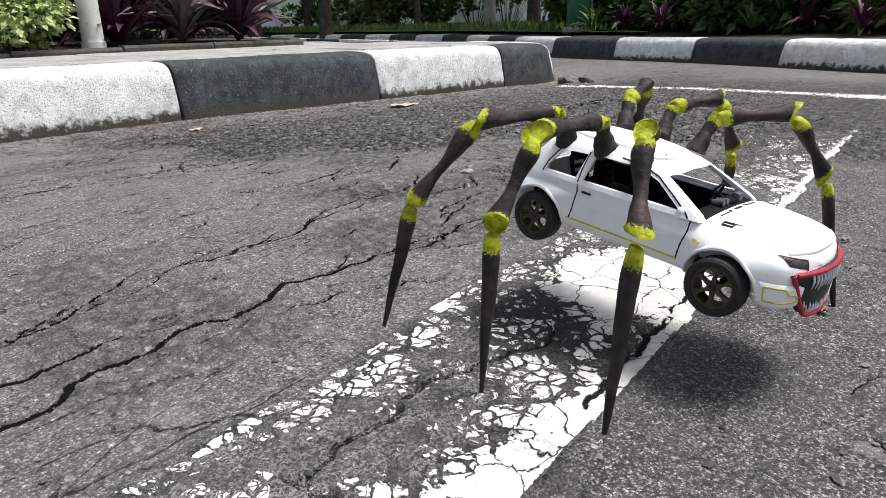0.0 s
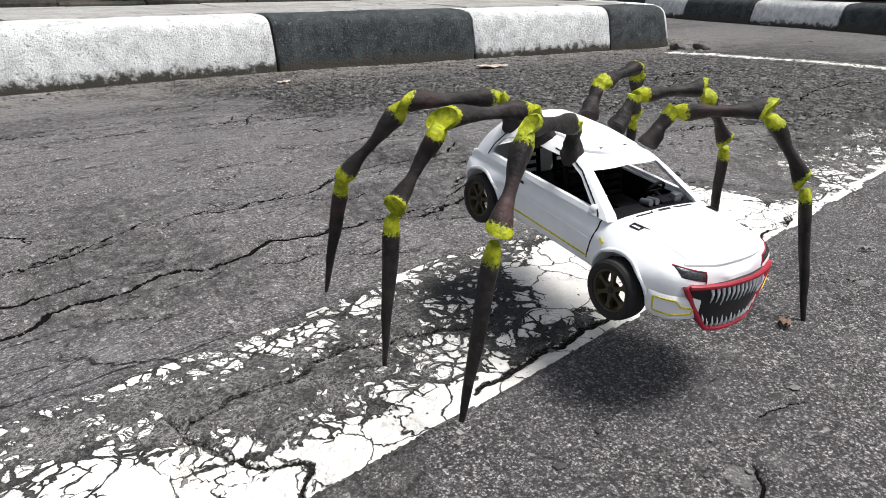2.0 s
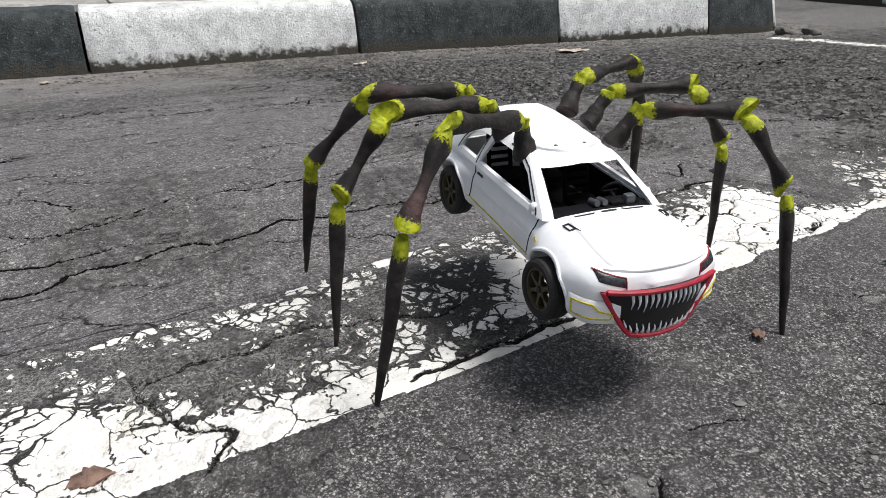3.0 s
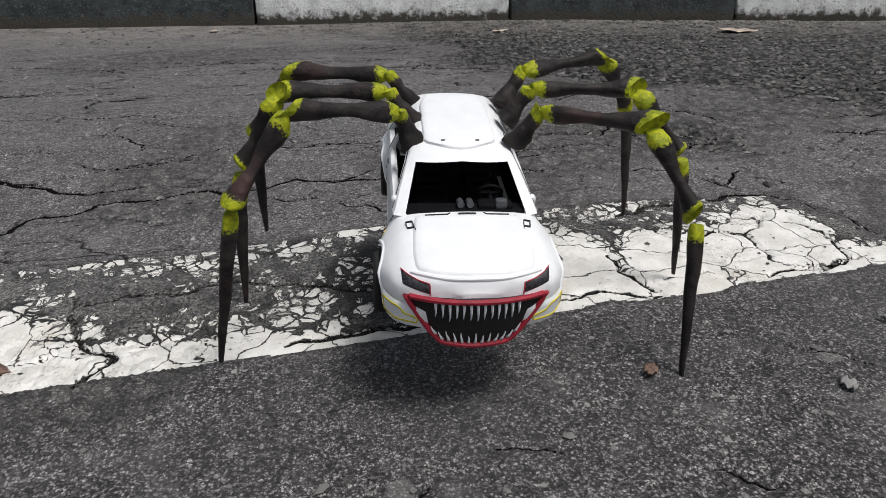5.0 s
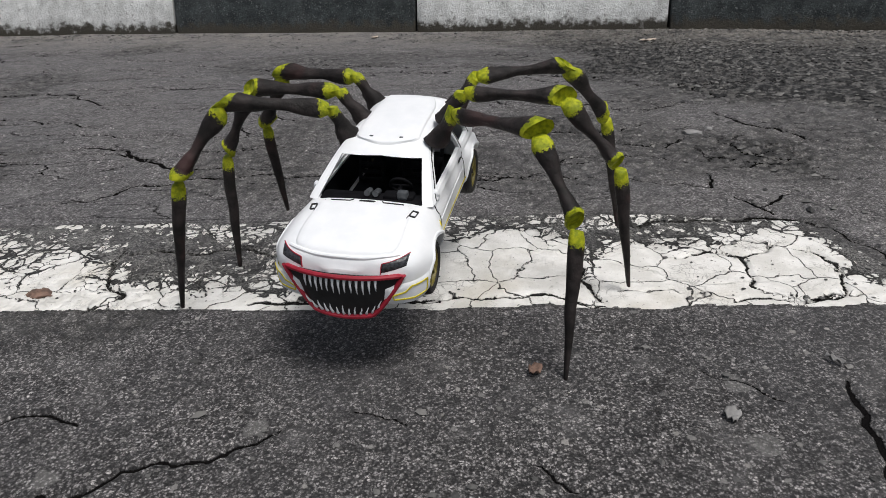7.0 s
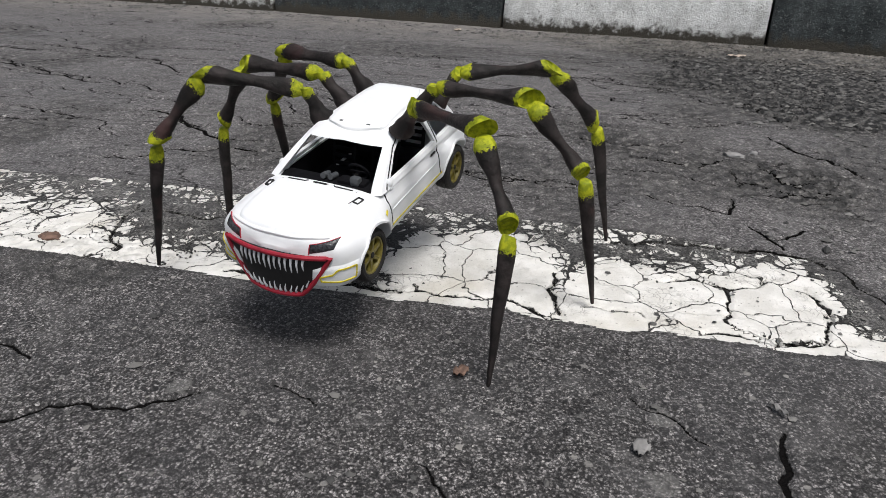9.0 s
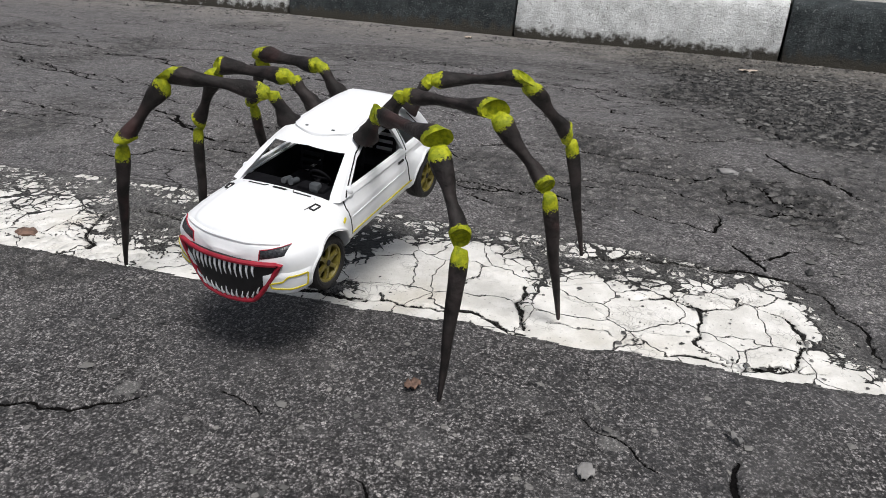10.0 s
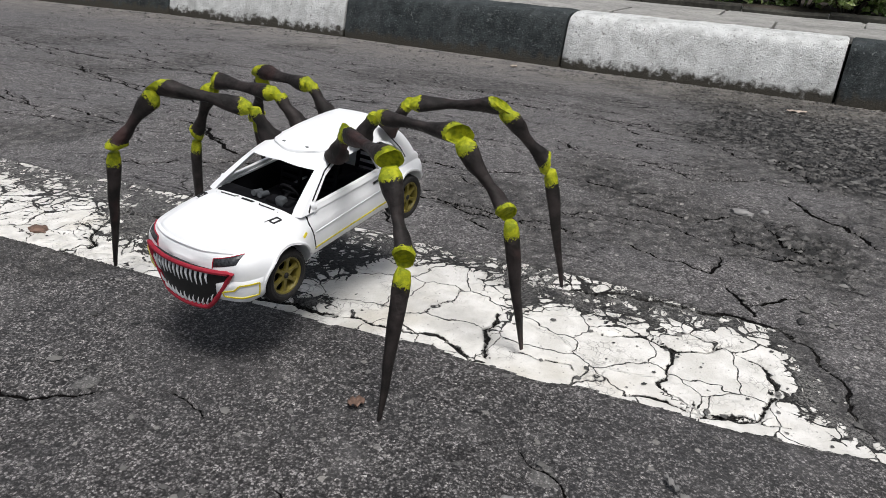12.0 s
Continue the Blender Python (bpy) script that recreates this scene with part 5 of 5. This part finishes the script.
def bush(name, x, y, z, r, h, material, label, category, count, leaf=(0.05, 0.012), seed=0, group="", low=0.35):
    rnd = random.Random(seed)
    top = tagged(new(name), label, category, group)
    top.location = (x, y, z)
    knots = [(rnd.uniform(-0.75, 0.75) * r, rnd.uniform(-0.75, 0.75) * r, rnd.uniform(low, 0.9) * h, rnd.uniform(0.3, 0.5)) for _ in range(18)]
    def place():
        kx, ky, kz, kr = rnd.choice(knots)
        a, b = rnd.uniform(0, 6.28), math.acos(rnd.uniform(-0.6, 1))
        d = Vector((math.cos(a) * math.sin(b), math.sin(a) * math.sin(b), math.cos(b)))
        q = rnd.uniform(0.55, 1.0) * kr * min(r, h)
        return Vector((kx, ky, kz)) + d * q, d + Vector((rnd.uniform(-0.6, 0.6), rnd.uniform(-0.6, 0.6), rnd.uniform(-0.3, 0.5)))
    bm = bmesh.new()
    for kx, ky, kz, kr in knots:
        add_bm(bm, tube([(kx * 0.15, ky * 0.15, -0.02), (kx * 0.5, ky * 0.5, kz * 0.55), (kx, ky, kz)], 0.006, 5, taper=lambda f: 1.2 - 0.8 * f))
    part("stem", bm, MAT["bark"], top)
    me = leaves_mesh("crown", count, place, leaf[0], leaf[1], rnd)
    link_mesh("crown", me, material, top)
    return top


LEAVES = []
for k in range(4):
    v, f = leaf_mesh(1.0, 0.04 + 0.007 * k, 0.25 + 0.16 * k, 0.5)
    me = bpy.data.meshes.new("leaf")
    me.from_pydata(v, [], f)
    me.polygons.foreach_set("use_smooth", [True] * len(me.polygons))
    LEAVES.append(me)


def rosette(x, y, z, size, material, label, seed, count=62):
    """A rosette of strap leaves."""
    rnd = random.Random(seed)
    top = tagged(new("strap_leaf_plant"), label, "plant", "rosette plants in the beds")
    top.location = (x, y, z)
    for i in range(count):
        me = rnd.choice(LEAVES)
        ob = new("leaf", me)
        ob.parent = top
        lift = rnd.uniform(-70, -8)
        s = size * rnd.uniform(0.7, 1.15)
        ob.matrix_local = pose(0, 0, 0.02 + 0.05 * size * rnd.random(), 0, 0, i * 137.5 + rnd.uniform(-15, 15)) @ pose(0, 0, 0, rnd.uniform(-20, 20), lift, 0) @ Matrix.Diagonal((s, s, s, 1))
        if not ob.data.materials:
            ob.data.materials.append(material)
        ob.material_slots[0].link = "OBJECT"
        ob.material_slots[0].material = material
    return top


PURPLE = MAT["leaf_dark"]
bush("variegated_bush", 0.72, 3.5, 0.17, 0.5, 0.5, MAT["variegated"], "low bush with cream and light green variegated leaves", "bush", 7500, (0.042, 0.014), 1, "", 0.1)
bush("variegated_bush", 0.92, 3.25, 0.17, 0.2, 0.26, MAT["variegated"], "small bush with cream and light green leaves", "bush", 2200, (0.042, 0.014), 2, "", 0.1)
for i, (x, y, s) in enumerate(((1.45, 3.28, 0.36), (1.75, 3.18, 0.4), (2.05, 3.1, 0.38), (1.6, 3.6, 0.45), (1.95, 3.5, 0.45), (2.3, 3.4, 0.4), (1.35, 3.7, 0.45), (2.2, 3.9, 0.45), (1.8, 4.0, 0.5))):
    rosette(x, y, 0.18, s * 1.15, MAT["leaf_pale"] if i % 4 == 1 else PURPLE, "rosette of long purple and maroon strap leaves" if i % 4 != 1 else "rosette of pale striped strap leaves", i)
for i in range(5):
    bush("dark_shrub", 0.2 + 0.75 * i, 4.9 + 0.25 * math.sin(i * 2), 0.18, 0.55, 0.7, MAT["leaf_dark"] if i % 2 else MAT["leaf_green"], "dense dark shrub behind the bed", "shrub", 1600, (0.11, 0.025), 20 + i, "shrubs behind the bed", 0.1)

# white post in the bed
bm = bmesh.new()
add_bm(bm, tube([(0, 0, -0.1), (0, 0, 1.2), (0, 0, 2.3)], 0.05, 28))
add_bm(bm, tube([(0, 0, -0.02), (0, 0, 0.03)], 0.057, 28))
post = part("white_post", bm, MAT["post"], smooth=40)
post.location = (1.27, 3.2, 0.19)
tagged(post, "round off-white painted post in the bed", "post")


def along(o, y):
    """A point behind the far kerb, o metres back, level with y."""
    q, d = offset_path(KERB_FAR, o, 0, None)
    return q[np.argmax(q[:, 1] < y)]


rnd = random.Random(12)
for i, y in enumerate(np.arange(2.6, -3.2, -0.55)):
    x, yy = along(1.15 + 0.2 * math.sin(i * 1.7), y)
    light = i % 3 == 2 or y < 0.4
    bush("hedge_shrub", x, yy, 0.18, 0.5, 0.85, MAT["grass"] if light else MAT["leaf_green"], "leafy green shrub beside the road", "shrub", 6500, (0.1, 0.018 if light else 0.03), 40 + i, "shrubs beside the road", 0.08)
for i, y in enumerate(np.arange(2.3, -1.2, -0.34)):
    x, yy = along(0.5 + 0.12 * math.sin(i * 2.9), y)
    rosette(x, yy, 0.17, rnd.uniform(0.2, 0.28), PURPLE if i % 4 else MAT["leaf_green"], "low rosette of maroon leaves behind the kerb", 70 + i, 30)
for i, (o, y) in enumerate(((2.0, 2.6), (2.2, 1.8), (2.2, 1.1), (2.3, 0.4), (2.3, -0.3), (2.3, -1.0), (2.3, -1.8))):
    x, yy = along(o, y)
    bush("tall_shrub", x, yy, 0.18, 0.8, 1.7, MAT["leaf_green"], "tall dark green shrub", "shrub", 6000, (0.16, 0.045), 90 + i, "shrubs beside the road", 0.05)

# lawn beyond the far kerb
strip("lawn", offset_path(KERB_FAR, 0.4, 0, 260), (offset_path(KERB_FAR, 0.4, 0, 260)[0] + np.array((22.0, 14.0)), offset_path(KERB_FAR, 0.4, 0, 260)[1]), 0.18, 0.3, simple("lawn", (0.06, 0.1, 0.025), 0.95, 0, 0.5, 9, 0.02), "patchy green lawn under trees", "lawn")
blades = random.Random(5)


def blade_place():
    q = along(0.4 + blades.random() ** 1.5 * 6.0, blades.uniform(2.2, 12))
    return (q[0] + blades.uniform(-0.2, 0.2), q[1] + blades.uniform(-0.2, 0.2), 0.18), (blades.uniform(-0.5, 0.5), blades.uniform(-0.5, 0.5), 1)


tagged(link_mesh("grass", leaves_mesh("grass", 9000, blade_place, 0.11, 0.008, blades), MAT["grass"]), "short green grass blades on the lawn", "grass", kind="stuff")


def tree(x, y, r, lean, seed, material=None):
    rnd = random.Random(seed)
    top = tagged(new("tree"), "garden tree with a bare brown trunk", "tree", "trees on the lawn")
    top.location = (x, y, 0.15)
    bm = tube([(0, 0, -0.1), (lean * 0.2, 0, 0.35), (lean * 0.6, 0.05, 1.2), (lean, 0.0, 2.6), (lean * 1.2, 0.1, 3.6)], r, 12, taper=lambda f: 1.25 - 0.7 * f)
    for k in range(5):
        a = rnd.uniform(0, 6.28)
        add_bm(bm, tube([(lean, 0, 2.2 + 0.2 * k), (lean + 0.5 * math.cos(a), 0.5 * math.sin(a), 2.9 + 0.2 * k), (lean + 1.3 * math.cos(a), 1.3 * math.sin(a), 3.5 + 0.2 * k)], r * 0.4, 7, taper=lambda f: 1 - 0.7 * f))
    part("trunk", bm, material or MAT["bark"], top)
    knots = [(lean + rnd.uniform(-1.5, 1.5), rnd.uniform(-1.5, 1.5), rnd.uniform(3.1, 4.6)) for _ in range(22)]
    def place():
        k = Vector(rnd.choice(knots))
        d = Vector((rnd.gauss(0, 1), rnd.gauss(0, 1), rnd.gauss(0, 0.7))).normalized()
        return k + d * rnd.uniform(0.2, 0.65), d + Vector((0, 0, -0.4))
    link_mesh("crown", leaves_mesh("crown", 2200, place, 0.2, 0.05, rnd), MAT["leaf_green"], top)


def at_bearing(px_right, d):
    """A place by its bearing in degrees to the right of +y, from the path's start, and its distance."""
    a = radians(px_right)
    return -0.474 + d * math.sin(a), -0.223 + d * math.cos(a)


for i, (a, d, r, lean, m) in enumerate(((44.0, 10.5, 0.085, 0.05, None), (57.2, 8.6, 0.065, -0.05, MAT["concrete"]), (42.6, 13, 0.07, 0.1, None), (47.5, 13.5, 0.06, 0, None), (51.3, 12, 0.05, 0.1, None),
                                        (53.5, 14, 0.07, -0.1, None), (60.6, 11, 0.09, 0.1, None), (62.4, 10.5, 0.08, 0, None), (68.8, 7.6, 0.06, 0.05, None), (49.5, 15, 0.06, 0, None), (38.5, 12, 0.1, 0, None))):
    x, y = at_bearing(a, d)
    tree(x, y, r, lean, 200 + i, m)
for i, (a, d, h) in enumerate(((50.0, 14.5, 0.8), (52.5, 13.5, 0.6), (56, 15, 1.5), (58.5, 13.5, 1.9), (61, 14.5, 1.8), (63.5, 13, 1.9), (66, 12, 1.9), (45.5, 16, 0.5), (37, 14, 1.6), (33, 13, 1.7), (29, 12, 1.7), (24, 11.5, 1.7))):
    x, y = at_bearing(a, d)
    bush("garden_bush", x, y, 0.2, 1.2, h, MAT["leaf_green"] if i % 2 else MAT["grass"], "green garden bush on the lawn", "bush", 1800, (0.16, 0.04), 120 + i, "bushes on the lawn")

# green pillar behind the kerb
gp = tagged(new("green_pillar"), "dark green painted metal cabinet pillar", "pillar")
x, y = at_bearing(64.2, 6.3)
gp.matrix_world = pose(x, y, 0.17, 0, 0, 24)
part("post", box_bm((0.24, 0.2, 1.6), (0, 0, 0.8), 0.012), MAT["green"], gp)
part("plinth", box_bm((0.3, 0.26, 0.05), (0, 0, 0.02), 0.006), MAT["concrete"], gp)
part("trim_strip", box_bm((0.02, 0.012, 1.5), (0.08, -0.105, 0.8), 0.003), MAT["post"], gp)

# pale building beyond the lawn
house = tagged(new("building"), "pale blue-white rendered building beyond the lawn", "building")
x, y = at_bearing(45, 26)
house.matrix_world = pose(x, y, 0, 0, 0, -45)
part("wall", box_bm((22, 6, 5.5), (0, 3, 2.75), 0.03), MAT["wall"], house)
part("roof", box_bm((23, 7.4, 0.3), (0, 3, 5.65), 0.05), MAT["panel"], house)
for xx in (-6.5, 0.6, 5.5):
    w = part("shutter", box_bm((2.4, 0.08, 2.0), (xx, -0.04, 1.1), 0.01), MAT["panel"], house, "grey shutter panel")
    part("shutter_frame", box_bm((2.6, 0.05, 0.1), (xx, -0.05, 2.15), 0.01), MAT["post"], w)

# ---- things lying on the road ----
def ground_z(x, y):
    return float(height(np.array(x), np.array(y)))


def pebble_bm(sx, sy, sz, seed):
    rnd = random.Random(seed)
    bm = bmesh.new()
    bmesh.ops.create_icosphere(bm, subdivisions=2, radius=1)
    for v in bm.verts:
        k = 1 + 0.75 * (noise.noise(v.co * 1.3 + Vector((seed * 3.1, 0, 0))))
        v.co = Vector((v.co.x * sx * k, v.co.y * sy * k, v.co.z * sz * k))
    return bm


for i, (x, y, sx, sy, sz, m, label) in enumerate(((2.36, 1.2, 0.045, 0.026, 0.022, "stone", "dark stone beside the kerb's end"), (2.43, 1.13, 0.034, 0.03, 0.02, "stone", "dark stone beside the kerb's end"),
                                                 (0.475, 0.435, 0.014, 0.008, 0.0035, "pale", "flat pale stone on the asphalt"), (0.504, 0.452, 0.006, 0.005, 0.003, "pale", "small grey stone on the asphalt"))):
    ob = part("stone", pebble_bm(sx, sy, sz, i), MAT[m], smooth=70)
    ob.location = (x, y, ground_z(x, y) + sz * 0.55)
    tagged(ob, label, "stone")
ob = part("dirt_clod", add_bm(add_bm(pebble_bm(0.013, 0.0085, 0.003, 31), pebble_bm(0.006, 0.005, 0.0045, 32)), pebble_bm(0.005, 0.011, 0.0024, 33)), MAT["brown"], smooth=70)
ob.location = (-0.292, -0.024, ground_z(-0.292, -0.024) + 0.0016)
tagged(ob, "brown clod of dirt lying on the white line", "dirt")


def dead_leaf(x, y, l, w, turn, m, label, curl=0.2):
    v, f = [], []
    for i in range(9):
        t = i / 8
        ww = w * math.sin(math.pi * (0.05 + 0.9 * t)) ** 0.8
        for k in (-1, -0.5, 0, 0.5, 1):
            v.append((l * (t - 0.5), ww * k, curl * l * ((t - 0.5) ** 2 + 0.5 * (abs(k) * ww / l) * 1.2) + 0.0015 + 0.002 * math.sin(i * 1.9 + k * 3)))
    for i in range(8):
        for k in range(4):
            a = i * 5 + k
            f.append((a, a + 1, a + 6, a + 5))
    ob = raw("dead_leaf", v, f, MAT[m], smooth=True)
    mod = ob.modifiers.new("thick", "SOLIDIFY")
    mod.thickness = 0.0006
    ob.matrix_world = pose(x, y, ground_z(x, y) + 0.002, 0, 0, turn)
    return tagged(ob, label, "leaf")


dead_leaf(1.3, 1.27, 0.11, 0.032, -30, "dead", "dry tan leaf lying near the kerb")
dead_leaf(0.2, -0.157, 0.013, 0.0055, 40, "brown", "small curled brown leaf on the asphalt", 0.5)
dead_leaf(0.43, -0.146, 0.015, 0.002, 130, "pale", "narrow dry leaf on the asphalt", 0.3)
dead_leaf(0.334, -0.208, 0.014, 0.006, 70, "pale", "small pale dry leaf on the asphalt", 0.1)
dead_leaf(0.62, 1.45, 0.05, 0.012, 15, "dead", "dry tan leaf lying near the kerb")
dead_leaf(-0.2, 1.62, 0.03, 0.01, 70, "dead", "dry tan leaf lying near the kerb")


def gravel():
    """Loose grit and stones strewn over the road."""
    rnd = np.random.RandomState(6)
    verts, faces = [], []
    base = np.array([(1, 0, 0), (0.3, 0.9, 0.1), (-0.8, 0.6, 0), (-0.8, -0.5, 0.1), (0.2, -1, 0), (0.1, 0.05, 0.8), (0, 0, -0.6)])
    tri = [(0, 1, 5), (1, 2, 5), (2, 3, 5), (3, 4, 5), (4, 0, 5), (1, 0, 6), (2, 1, 6), (3, 2, 6), (4, 3, 6), (0, 4, 6)]
    for i in range(9000):
        zone = rnd.rand()
        if zone < 0.3:
            x, y, s = rnd.uniform(-0.6, 0.8), rnd.uniform(-0.35, 0.5), rnd.gamma(2.0, 0.0006)
        elif zone < 0.75:
            x, y, s = rnd.uniform(0.5, 2.3), rnd.uniform(0.1, 1.5), rnd.gamma(2.2, 0.0018)
        else:
            u = rnd.uniform(-2.2, 2.3)
            x, y, s = u, np.interp(u, KERB[0][:400, 0], KERB[0][:400, 1]) - abs(rnd.normal(0, 0.14)) - 0.01, rnd.gamma(2.0, 0.0016)
        s = min(s, 0.0075)
        a = rnd.uniform(0, 6.28)
        q = base * (1 + rnd.uniform(-0.25, 0.25, base.shape)) * s * np.array((1, rnd.uniform(0.6, 1), rnd.uniform(0.4, 0.75)))
        c, d = math.cos(a), math.sin(a)
        z = ground_z(x, y) + 0.1 * s
        b = len(verts)
        verts += [(x + p[0] * c - p[1] * d, y + p[0] * d + p[1] * c, z + p[2]) for p in q]
        faces += [(b + i0, b + i1, b + i2) for i0, i1, i2 in tri]
    m = Mat("grit", 0.9)
    m.color(m.mix(m.island(), (0.035, 0.035, 0.035), (0.2, 0.195, 0.185)))
    ob = raw("gravel", verts, faces, m.m)
    tagged(ob, "loose grey grit and small stones on the road", "gravel", kind="stuff")


gravel()
